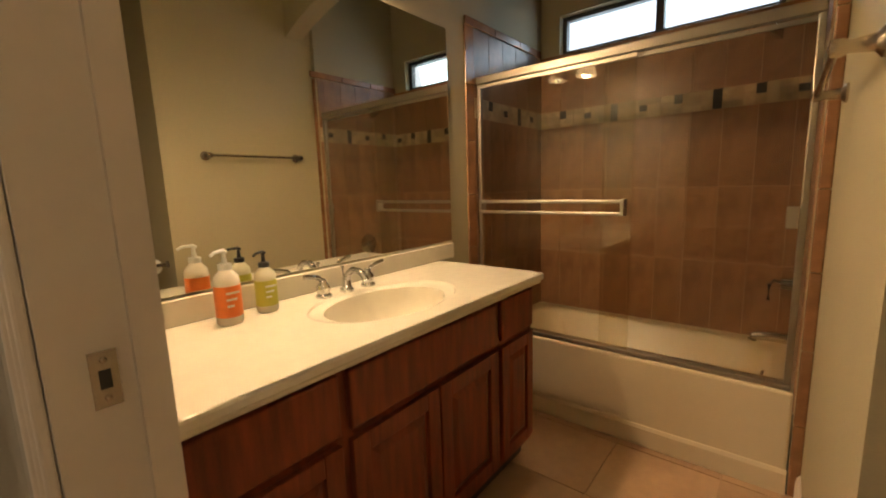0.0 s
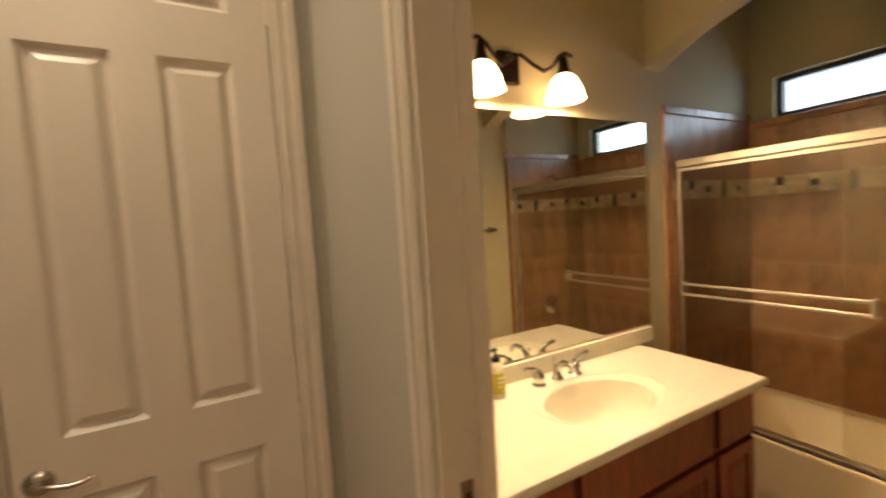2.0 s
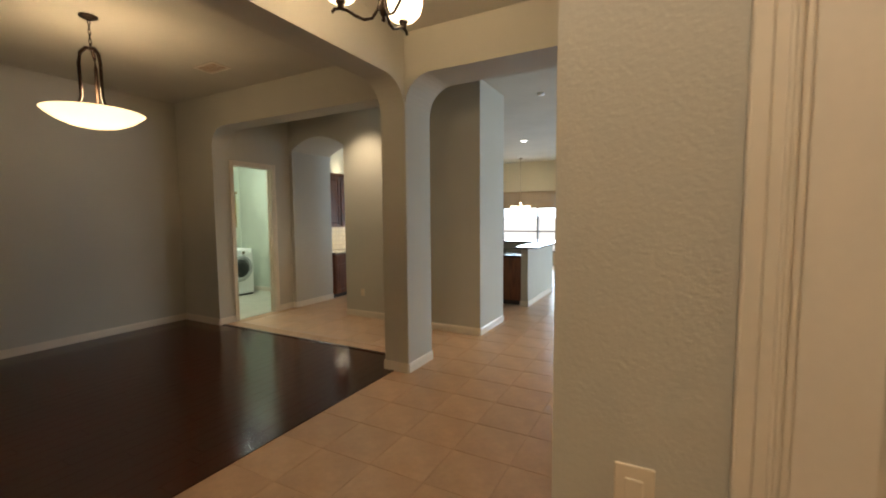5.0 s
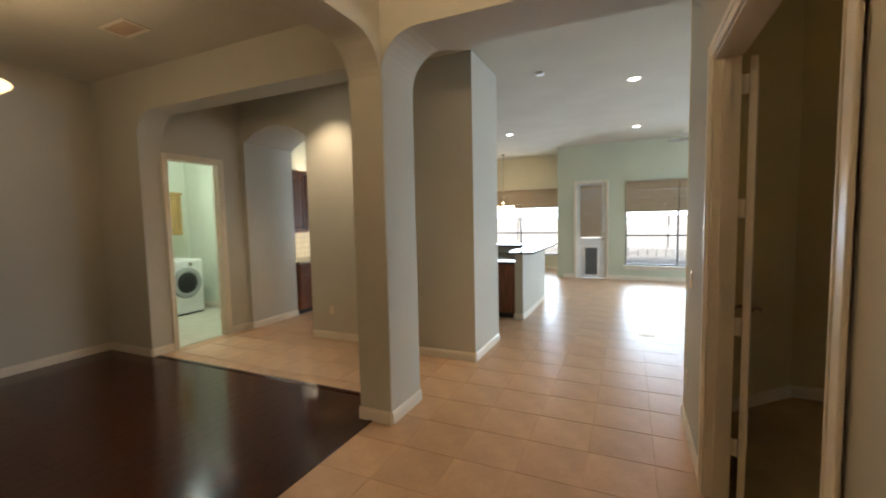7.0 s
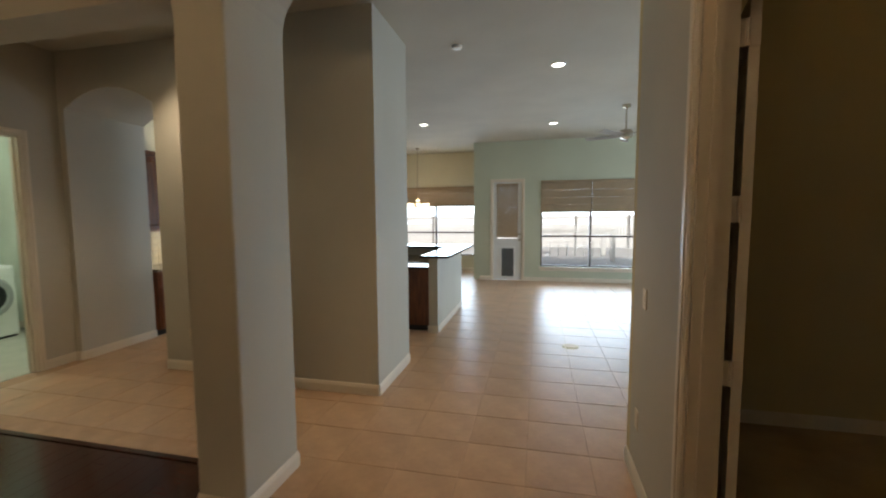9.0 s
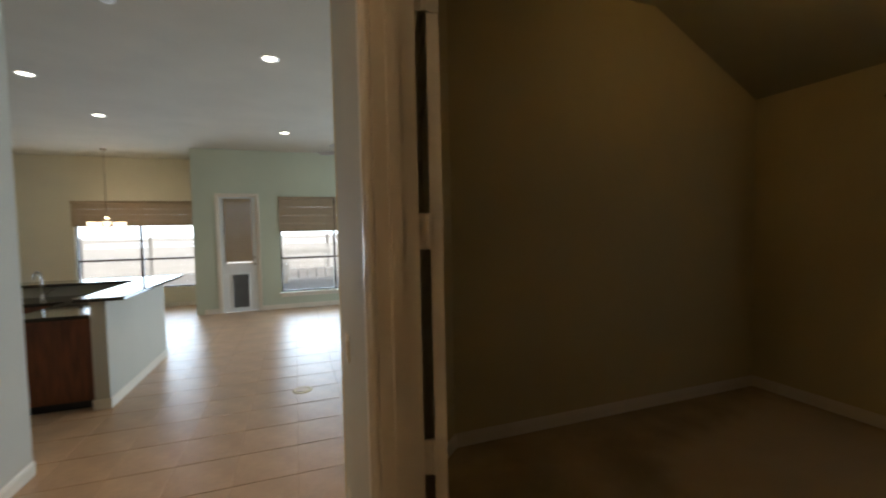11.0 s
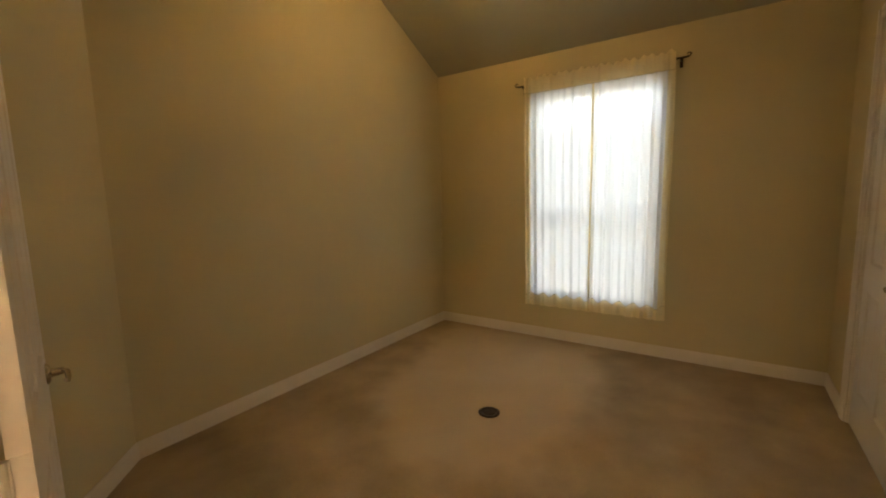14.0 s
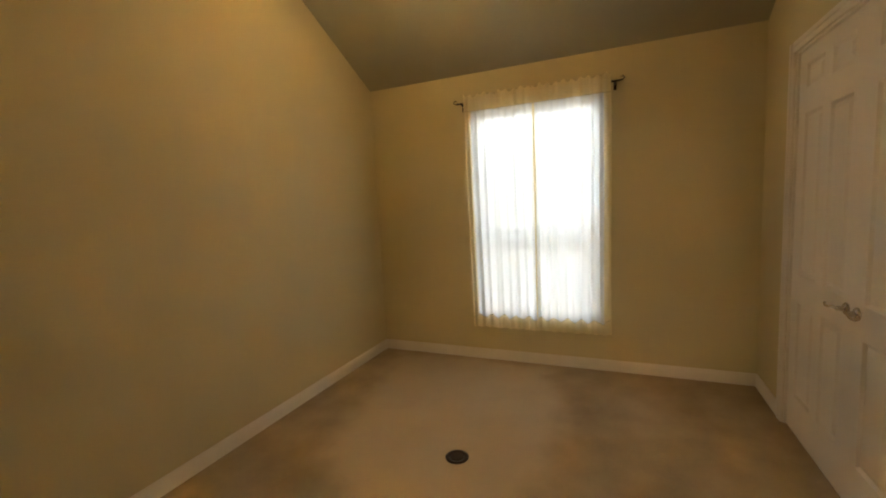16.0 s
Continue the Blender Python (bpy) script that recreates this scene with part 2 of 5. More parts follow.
CHROME = mat("brushed_chrome", (0.66, 0.65, 0.64), 0.14, metal=1, vary=0.05, bump=0.0)
GOLDRAIL = mat("satin_rail", (0.44, 0.40, 0.33), 0.42, metal=1, vary=0.06, bump=0.0)
NICKEL = mat("aged_nickel", (0.60, 0.53, 0.45), 0.24, metal=1, vary=0.15, bump=0.0)
BRONZE = mat("oil_bronze", (0.045, 0.026, 0.016), 0.4, metal=0.8, vary=0.3, bump=0.02)
MIRROR = mat("silvered_mirror", (0.86, 0.86, 0.80), 0.01, metal=1, vary=0.0, bump=0.0)
PANE = glassy("window_pane", solid=0.02)
SHOWERGLASS = glassy("shower_glass", (0.93, 0.91, 0.85), 0.0, 0.02, 1.2)
CURTAIN = sheer("curtain_voile", (0.78, 0.77, 0.72), 0.04, 0.6)
# denser hem cloth; its yellow is the warm lamp light put into the colour
HEM_LIT = sheer("curtain_hem_warmlit", (0.82, 0.70, 0.40), 0.004, 0.36)
SHADECLOTH = mat("woven_shade", (0.42, 0.31, 0.20), 0.9, vary=0.2, scale=8, fine=120, bump=0.4, stretch=(1, 1, 12))
DARKFRAME = mat("bronze_frame", (0.05, 0.035, 0.025), 0.45, vary=0.15, bump=0.02)
WHITE = mat("white_enamel", (0.80, 0.80, 0.78), 0.3, vary=0.03, bump=0.0)
BLACK = mat("black_plastic", (0.012, 0.012, 0.013), 0.35, vary=0.1, bump=0.0)
GREYFLAP = mat("grey_flap", (0.12, 0.12, 0.12), 0.6, vary=0.15, bump=0.03)
GRANITE = mat("dark_granite", (0.035, 0.028, 0.024), 0.10, vary=0.5, scale=60, fine=200, bump=0.0, second=(0.10, 0.075, 0.05))
CREAMTILE = mat("backsplash_stone", (0.60, 0.52, 0.36), 0.4, vary=0.2, scale=12, fine=60, bump=0.1, per_object=0.08)
SHADEGLASS = lampglass("frosted_shade", (0.62, 0.53, 0.40), 0.03, (1.0, 0.72, 0.40), 6.0)
HALLSHADE = lampglass("alabaster_shade", (0.85, 0.78, 0.66), 0.30, (1.0, 0.82, 0.58), 1.6)
BOWLGLASS = lampglass("alabaster_bowl", (0.85, 0.76, 0.6), 0.12, (1.0, 0.80, 0.52), 0.75)
CANLENS = mat("downlight_lens", (0.9, 0.9, 0.9), 0.4, vary=0.0, bump=0.0, emit=((1.0, 0.92, 0.78), 14.0))
PLASTIC = mat("almond_plastic", (0.70, 0.60, 0.45), 0.4, vary=0.03, bump=0.0)
CONCRETE = mat("patio_concrete", (0.55, 0.53, 0.50), 0.85, vary=0.15, scale=2, fine=60, bump=0.2)
STUCCO = mat("patio_stucco", (0.78, 0.77, 0.75), 0.85, vary=0.1, scale=2, fine=60, bump=0.2)
FENCE = mat("grey_fence", (0.42, 0.38, 0.33), 0.9, vary=0.25, scale=3, fine=40, bump=0.1)


# ---- mesh tools ----
def box(bm, x0, y0, z0, x1, y1, z1, bevel=0.0):
    x0, x1 = min(x0, x1), max(x0, x1)
    y0, y1 = min(y0, y1), max(y0, y1)
    z0, z1 = min(z0, z1), max(z0, z1)
    m = Matrix.LocRotScale(((x0 + x1) / 2, (y0 + y1) / 2, (z0 + z1) / 2), None, (x1 - x0, y1 - y0, z1 - z0))
    r = bmesh.ops.create_cube(bm, size=1, matrix=m)
    if bevel:
        edges = list({e for v in r["verts"] for e in v.link_edges})
        bmesh.ops.bevel(bm, geom=edges, offset=bevel, segments=2, affect="EDGES", profile=0.5)
    return bm


def prism(bm, pts, axis, a, b):
    """A polygon given in the two other axes (in xyz order), drawn out along axis from a to b."""
    def p3(u, v, w):
        return {"x": (w, u, v), "y": (u, w, v), "z": (u, v, w)}[axis]
    lo = [bm.verts.new(p3(u, v, a)) for u, v in pts]
    hi = [bm.verts.new(p3(u, v, b)) for u, v in pts]
    n = len(pts)
    bm.faces.new(lo)
    bm.faces.new(hi)
    for i in range(n):
        bm.faces.new((lo[i], lo[(i + 1) % n], hi[(i + 1) % n], hi[i]))
    bmesh.ops.recalc_face_normals(bm, faces=bm.faces[:])
    return bm


def lathe(bm, prof, at=(0, 0, 0), seg=24, m=None):
    """Profile of (radius, height) turned about z."""
    rings = []
    for r, z in prof:
        rings.append([bm.verts.new((r * math.cos(2 * math.pi * k / seg), r * math.sin(2 * math.pi * k / seg), z)) for k in range(seg)])
    new_v = [v for ring in rings for v in ring]
    for a, b in zip(rings, rings[1:]):
        for k in range(seg):
            bm.faces.new((a[k], a[(k + 1) % seg], b[(k + 1) % seg], b[k]))
    for ring, (r, z) in ((rings[0], prof[0]), (rings[-1], prof[-1])):
        if r > 0.0005:
            bm.faces.new(ring)
    mm = Matrix.Translation(at) @ (m or Matrix.Identity(4))
    bmesh.ops.transform(bm, matrix=mm, verts=new_v)
    bmesh.ops.recalc_face_normals(bm, faces=bm.faces[:])
    return bm


def tube(bm, pts, r, seg=10, r2=None):
    """A round bar along points; r2: the radius at its end."""
    pts = [Vector(p) for p in pts]
    rings = []
    up = Vector((0, 0, 1))
    for i, p in enumerate(pts):
        d = (pts[min(i + 1, len(pts) - 1)] - pts[max(i - 1, 0)]).normalized()
        s = d.cross(up if abs(d.z) < 0.95 else Vector((1, 0, 0))).normalized()
        u = s.cross(d)
        rr = r + ((r2 if r2 is not None else r) - r) * i / (len(pts) - 1)
        rings.append([bm.verts.new(p + rr * (math.cos(2 * math.pi * k / seg) * s + math.sin(2 * math.pi * k / seg) * u)) for k in range(seg)])
    for a, b in zip(rings, rings[1:]):
        for k in range(seg):
            bm.faces.new((a[k], a[(k + 1) % seg], b[(k + 1) % seg], b[k]))
    bm.faces.new(rings[0])
    bm.faces.new(rings[-1])
    bmesh.ops.recalc_face_normals(bm, faces=bm.faces[:])
    return bm


def mesh_of(name, bm, material, smooth=False):
    me = bpy.data.meshes.new(name)
    bm.to_mesh(me)
    bm.free()
    me.materials.append(material)
    if smooth:
        for f in me.polygons:
            f.use_smooth = True
        me.set_sharp_from_angle(angle=radians(40))
    return me


def part(name, bm, material, parent, label="", smooth=False):
    ob = new(name, mesh_of(name, bm, material, smooth))
    ob.parent = parent
    return tagged(ob, label)


def thing(name, label, category, at=(0, 0, 0), rz=0, group="", kind=""):
    ob = new(name)
    ob.matrix_world = pose(*at, 0, 0, rz)
    ob.empty_display_size = 0.05
    return tagged(ob, label, category, group, kind)


def solid(name, bm, material, label, category, kind="", smooth=False, group=""):
    return tagged(new(name, mesh_of(name, bm, material, smooth)), label, category, group, kind)


def boxes(name, material, rows, label, category, bevel=0.0):
    bm = bmesh.new()
    for r in rows:
        box(bm, *r, bevel=bevel)
    return solid(name, bm, material, label, category, "structure")


def arc(cx, cy, r, a0, a1, n=8):
    return [(cx + r * math.cos(radians(a0 + (a1 - a0) * k / n)), cy + r * math.sin(radians(a0 + (a1 - a0) * k / n))) for k in range(n + 1)]


# ---- the plan ----
CEILZ = 3.41      # hall, dining room and great room
HX = -0.63        # hall face of the wall to the bedroom
BX = -0.51       # bedroom face of it
CY = 1.89         # wall with the closet door, and the vanity wall
TUBX, TUBB = 2.46, 3.28

# ---- walls: bathroom ----
boxes("wall_bath_north", BATHPAINT, [(0.70, CY, 0, 3.40, CY + 0.12, 3.0)], "tan painted bathroom wall behind the vanity mirror", "wall")
boxes("wall_bath_south", BATHPAINT, [(1.40, 0.255, 0, 2.46, 0.419, 3.0), (2.46, 0.30, 0, 3.40, 0.455, 3.0), (1.40, -0.62, 0, 1.52, 0.30, 3.0), (0.70, -0.62, 0, 1.40, -0.50, 3.0)], "tan painted bathroom wall with a towel bar", "wall")
boxes("wall_bath_east", BATHPAINT, [(TUBB, 0.43, 0, 3.40, CY, 2.05), (TUBB, 0.43, 2.29, 3.40, CY, 3.0), (TUBB, 0.43, 2.05, 3.40, 0.60, 2.29), (TUBB, 1.755, 2.05, 3.40, CY, 2.29)], "tan bathroom wall with a high window", "wall")
boxes("wall_bath_west", PAINT, [(0.58, 1.175, 0, 0.70, CY + 0.12, 3.41), (0.58, -2.2, 0, 0.70, 0.467, 3.41), (0.58, 0.467, 2.44, 0.70, 1.175, 3.41)], "painted wall round the bathroom doorway", "wall")
bm = bmesh.new()
pts = [(0.375, 3.0), (0.375, 2.26)]
for k in range(1, 24):
    y = 0.375 + (CY - 0.375) * k / 24
    pts.append((y, 2.26 + 0.20 * math.sin(math.pi * k / 24) ** 0.8))
pts += [(CY, 2.26), (CY, 3.0)]
prism(bm, pts, "x", 2.26, 2.39)
solid("arch_bath", bm, BATHPAINT, "painted arched header above the bathtub opening", "arch", "structure")
boxes("ceiling_bath", CEIL, [(0.58, -0.62, 3.0, 3.40, CY + 0.12, 3.1)], "painted bathroom ceiling", "ceiling")

# ---- walls: hall and closet ----
boxes("wall_closet", PAINT, [(HX, CY, 0, -0.263, CY + 0.11, CEILZ), (0.462, CY, 0, 0.58, CY + 0.11, CEILZ), (-0.263, CY, 2.45, 0.462, CY + 0.11, CEILZ)], "grey-beige painted wall beside the closet door", "wall")
boxes("wall_hall_east", PAINT, [(HX, CY + 0.11, 0, BX, 3.0, CEILZ), (HX, 4.555, 0, BX, 5.52, CEILZ), (HX, 3.0, 2.45, BX, 4.555, CEILZ)], "painted hall wall with the bedroom doorway", "wall")
bm = bmesh.new()
prism(bm, [(HX, 5.52), (BX, 5.57), (0.255, 6.31), (3.49, 6.31), (3.49, 6.45), (0.25, 6.45), (HX, 5.60)], "z", 0, 4.3)
solid("wall_bedroom_north", bm, BEDPAINT, "ochre bedroom wall with an angled corner", "wall", "structure")
boxes("wall_bedroom_west", BEDPAINT, [(BX, 2.68, 0, BX + 0.004, 3.0, 4.3), (BX, 4.555, 0, BX + 0.004, 5.575, 4.3), (BX, 3.0, 2.45, BX + 0.004, 4.555, 4.3), (HX, CY + 0.11, CEILZ, BX, 5.60, 4.3)], "ochre bedroom wall beside the open door", "wall")
boxes("wall_bedroom_south", BEDPAINT, [(2.90, 2.70, 0, 3.49, 2.81, 4.3), (BX, 2.70, 0, 1.30, 2.81, 4.3), (1.30, 2.70, 2.45, 2.90, 2.81, 4.3)], "ochre bedroom wall round the closet doors", "wall")
boxes("wall_bedroom_east", BEDPAINT, [(3.49, 2.70, 0, 3.64, 3.99, 3.2), (3.49, 5.16, 0, 3.64, 6.45, 3.2), (3.49, 3.99, 0, 3.64, 5.16, 0.47), (3.49, 3.99, 2.47, 3.64, 5.16, 3.2)], "ochre bedroom wall with the curtained window", "wall")
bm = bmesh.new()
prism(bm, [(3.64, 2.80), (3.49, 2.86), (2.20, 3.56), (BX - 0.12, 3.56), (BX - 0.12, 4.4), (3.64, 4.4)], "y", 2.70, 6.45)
solid("ceiling_bedroom", bm, BEDCEIL, "sloping bedroom ceiling, its dimness put into the olive tone", "ceiling", "structure")
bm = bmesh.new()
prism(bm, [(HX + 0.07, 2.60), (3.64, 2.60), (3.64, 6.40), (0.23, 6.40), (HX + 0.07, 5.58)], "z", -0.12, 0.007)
solid("floor_bedroom", bm, CARPET, "tan stained bedroom carpet with a paler patch", "carpet", "structure")
boxes("wall_closet_back", BEDPAINT, [(0.58, 2.02, 0, 3.64, 2.10, 3.4), (1.25, 2.10, 0, 1.30, 2.70, 2.6), (2.90, 2.10, 0, 2.95, 2.70, 2.6)], "plain closet back wall", "wall")

# ---- walls: dining room, hall arches ----
def rounded_header(name, axis, a, b, u0, u1, zlow, ztop, r, label, r1=None):
    """A wall band above an opening whose two upper corners are rounded."""
    q = r if r1 is None else r1
    pts = [(u0, ztop), (u0, zlow - r)] + [(u0 + r - r * math.cos(radians(t)), zlow - r + r * math.sin(radians(t))) for t in range(10, 90, 10)] + [(u0 + r, zlow), (u1 - q, zlow)]
    pts += [(u1 - q + q * math.sin(radians(t)), zlow - q + q * math.cos(radians(t))) for t in range(10, 90, 10)] + [(u1, zlow - q), (u1, ztop)]
    bm = bmesh.new()
    prism(bm, pts, axis, a, b)
    return solid(name, bm, PAINT, label, "arch", "structure")


boxes("column", PAINT, [(-3.034, 4.58, 0, -2.735, 5.075, CEILZ)], "square painted column between hall and dining room", "column", 0.012)
boxes("pilaster_column", PAINT, [(-3.10, 4.92, 0, -3.034, 5.22, CEILZ)], "narrow pilaster at the painted column", "column")
rounded_header("arch_dining_north", "y", 4.92, 5.22, -6.35, -3.10, 2.95, CEILZ, 0.28, "painted header with rounded corners over the dining opening")
rounded_header("arch_hall", "y", 4.582, 5.07, -2.735, HX, 3.0, CEILZ, 0.30, "painted header with rounded corners across the hall", 0.09)
rounded_header("arch_dining_east", "x", -3.03, -2.737, 0.6, 4.58, 2.95, CEILZ, 0.30, "painted beam with rounded corners beside the dining room")
boxes("wall_dining_north", PAINT, [(-7.34, 4.92, 0, -6.35, 5.22, CEILZ)], "painted dining room wall", "wall")
boxes("wall_dining_west", PAINT, [(-7.34, -2.2, 0, -7.22, 4.92, CEILZ)], "painted dining room side wall", "wall")
boxes("wall_entry", PAINT, [(-7.34, -2.32, 0, 0.70, -2.2, CEILZ)], "plain painted wall behind the entry", "wall")
boxes("wall_entry_side", PAINT, [(-3.03, -2.2, 0, -2.737, 0.6, CEILZ)], "painted wall between entry and dining room", "wall")
boxes("ceiling_main", CEIL, [(-9.2, -2.32, CEILZ, HX, 6.6, CEILZ + 0.12), (HX, -2.32, CEILZ, 0.70, 2.08, CEILZ + 0.12), (-7.2, 6.6, CEILZ, 5.4, 15.0, CEILZ + 0.12)], "painted flat ceiling of hall and great room", "ceiling")
bm = bmesh.new()
prism(bm, [(HX, 5.60), (BX, 5.66), (0.20, 6.36), (5.4, 6.46), (5.4, 6.6), (HX, 6.6)], "z", CEILZ, CEILZ + 0.12)
solid("ceiling_great_edge", bm, CEIL, "painted flat ceiling beside the angled wall", "ceiling", "structure")

# ---- walls: passage, laundry, kitchen ----
boxes("wall_block", PAINT, [(-3.9, 6.17, 0, -2.605, 7.075, CEILZ)], "grey-beige painted wall block by the kitchen", "wall")
bm = bmesh.new()
AX0, AX1, ASPR, ARISE = -6.27, -5.09, 2.80, 0.19
pts = [(-3.9, 0), (-3.9, CEILZ), (-6.47, CEILZ), (-6.47, 0), (AX0, 0)]
pts += [(AX0 + (AX1 - AX0) * k / 16, ASPR + ARISE * (1 - (2 * k / 16 - 1) ** 2)) for k in range(17)]
pts += [(AX1, 0)]
prism(bm, pts, "y", 6.34, 7.28)
solid("wall_passage_north", bm, PAINT, "deep painted wall with a low arched opening to the kitchen", "wall", "structure")
boxes("wall_kitchen_west", PAINT, [(-6.95, 7.28, 0, -6.83, 14.9, CEILZ)], "painted kitchen wall", "wall")
boxes("wall_laundry_east", PAINT, [(-6.47, 5.22, 0, -6.35, 5.24, CEILZ), (-6.47, 5.96, 0, -6.35, 6.34, CEILZ), (-6.47, 5.24, 2.45, -6.35, 5.96, CEILZ)], "painted wall round the laundry doorway", "wall")
boxes("wall_laundry", LAUNDRYPAINT, [(-9.1, 5.16, 0, -8.98, 7.4, CEILZ), (-8.98, 7.25, 0, -6.474, 7.4, CEILZ), (-8.98, 5.04, 0, -7.34, 5.16, CEILZ), (-6.482, 5.96, 0, -6.474, 7.25, CEILZ)], "pale green laundry room walls", "wall")

# ---- walls: great room ----
WY = 13.11
boxes("wall_great_north", GREEN, [(-2.64, WY, 0, -2.32, WY + 0.15, CEILZ), (-1.60, WY, 0, -1.15, WY + 0.15, CEILZ), (-2.32, WY, 2.44, -1.60, WY + 0.15, CEILZ), (-1.15, WY, 0, 1.15, WY + 0.15, 0.36), (-1.15, WY, 2.42, 1.15, WY + 0.15, CEILZ), (1.15, WY, 0, 5.4, WY + 0.15, CEILZ)], "sage painted wall with the back door and window", "wall")
boxes("wall_nook_side", GREEN, [(-2.79, WY, 0, -2.64, 14.75, CEILZ)], "sage painted side wall of the breakfast nook", "wall")
boxes("wall_nook_north", NOOKLIT, [(-6.95, 14.6, 0, -5.35, 14.75, CEILZ), (-2.96, 14.6, 0, -2.79, 14.75, CEILZ), (-5.35, 14.6, 0, -2.96, 14.75, 0.45), (-5.35, 14.6, 2.40, -2.96, 14.75, CEILZ)], "breakfast nook wall with a wide window, warm light put into its cream tone", "wall")
boxes("wall_great_east", GREEN, [(5.3, 6.4, 0, 5.42, 7.9, CEILZ), (5.3, 11.7, 0, 5.42, 13.26, CEILZ), (5.3, 7.9, 0, 5.42, 11.7, 0.5), (5.3, 7.9, 2.4, 5.42, 11.7, CEILZ)], "sage painted great room side wall", "wall")
boxes("wall_great_south", GREEN, [(3.49, 6.45, 0, 5.42, 6.57, CEILZ), (0.2, 6.452, 0, 3.49, 6.46, CEILZ)], "sage painted great room wall", "wall")


# ---- baseboards ----
def baseboard(name, pts, h=0.10, d=0.014, material=TRIM):
    """A moulded strip along wall feet; the room lies to the left of the line walked."""
    bm = bmesh.new()
    for (x0, y0), (x1, y1) in zip(pts, pts[1:]):
        L = math.hypot(x1 - x0, y1 - y0)
        ux, uy = (x1 - x0) / L, (y1 - y0) / L
        m = Matrix(((ux, -uy, 0, x0), (uy, ux, 0, y0), (0, 0, 1, 0), (0, 0, 0, 1)))
        b2 = bmesh.new()
        prism(b2, [(0, 0.001), (d, 0.001), (d, h * 0.72), (d * 0.75, h * 0.80), (d * 0.8, h * 0.86), (d * 0.35, h), (0, h)], "x", -0.0, L)
        bmesh.ops.transform(b2, matrix=m, verts=b2.verts[:])
        me = bpy.data.meshes.new("tmp")
        b2.to_mesh(me)
        b2.free()
        bm.from_mesh(me)
        bpy.data.meshes.remove(me)
    return solid(name, bm, material, "painted wooden baseboard", "baseboard", "structure")


baseboard("baseboard_bedroom", [(3.49, 2.81), (3.49, 6.31), (0.255, 6.31), (BX + 0.005, 5.57), (BX + 0.005, 4.63)], 0.11)
baseboard("baseboard_bedroom_south", [(2.97, 2.81), (3.49, 2.81)], 0.11)
baseboard("baseboard_column", [(-2.735, 5.075), (-2.735, 4.58), (-3.034, 4.58), (-3.034, 4.92)])
baseboard("baseboard_block", [(-2.605, 7.075), (-2.605, 6.17), (-3.9, 6.17)])
baseboard("baseboard_hall", [(HX, CY), (HX, 2.92)])
baseboard("baseboard_closet", [(-0.34, CY), (HX, CY)])
baseboard("baseboard_hall_end", [(HX, 4.64), (HX, 5.60), (0.25, 6.45)])
baseboard("baseboard_dining", [(-7.22, 4.92), (-7.22, -2.2)])
baseboard("baseboard_dining_north", [(-6.35, 5.22), (-6.35, 4.92), (-7.22, 4.92)])
baseboard("baseboard_passage", [(-3.9, 6.34), (-5.09, 6.34), (-5.09, 7.28)])
baseboard("baseboard_passage_west", [(-6.27, 7.28), (-6.27, 6.34), (-6.35, 6.34), (-6.35, 6.03)])
baseboard("baseboard_great_north", [(5.3, WY), (-1.54, WY)])
baseboard("baseboard_great_corner", [(-2.38, WY), (-2.64, WY)])
baseboard("baseboard_nook", [(-2.79, 14.6), (-6.83, 14.6)])
baseboard("baseboard_laundry", [(-6.484, 7.25), (-8.98, 7.25), (-8.98, 5.16)])
baseboard("baseboard_bath", [(1.40, 0.419), (2.455, 0.419)])

# ---- floors ----
boxes("floor_wood_base", GROUT, [(-7.34, -2.32, -0.12, -2.90, 5.0, -0.012)], "subfloor under the dark planks", "floor")
boxes("floor_tile_bed", GROUT, [(-2.90, -2.32, -0.12, HX + 0.07, 6.5, -0.004), (HX + 0.07, -2.32, -0.12, 0.70, 2.60, -0.004), (0.70, -0.62, -0.12, 3.40, 2.60, -0.004), (-6.6, 5.0, -0.12, -2.90, 6.5, -0.004), (-6.95, 6.5, -0.12, 5.42, 15.0, -0.004)], "mortar bed under the floor tiles", "floor")
boxes("floor_laundry", mat("laundry_vinyl", (0.55, 0.52, 0.42), 0.35, vary=0.12, scale=4, fine=40, bump=0.05), [(-9.1, 5.04, -0.12, -6.41, 7.4, 0.003)], "pale laundry room floor", "floor")
boxes("ground", CONCRETE, [(-60, 14.9, -0.4, 60, 120, -0.05), (5.42, -60, -0.4, 60, 14.9, -0.05)], "pale concrete and ground outside", "ground")


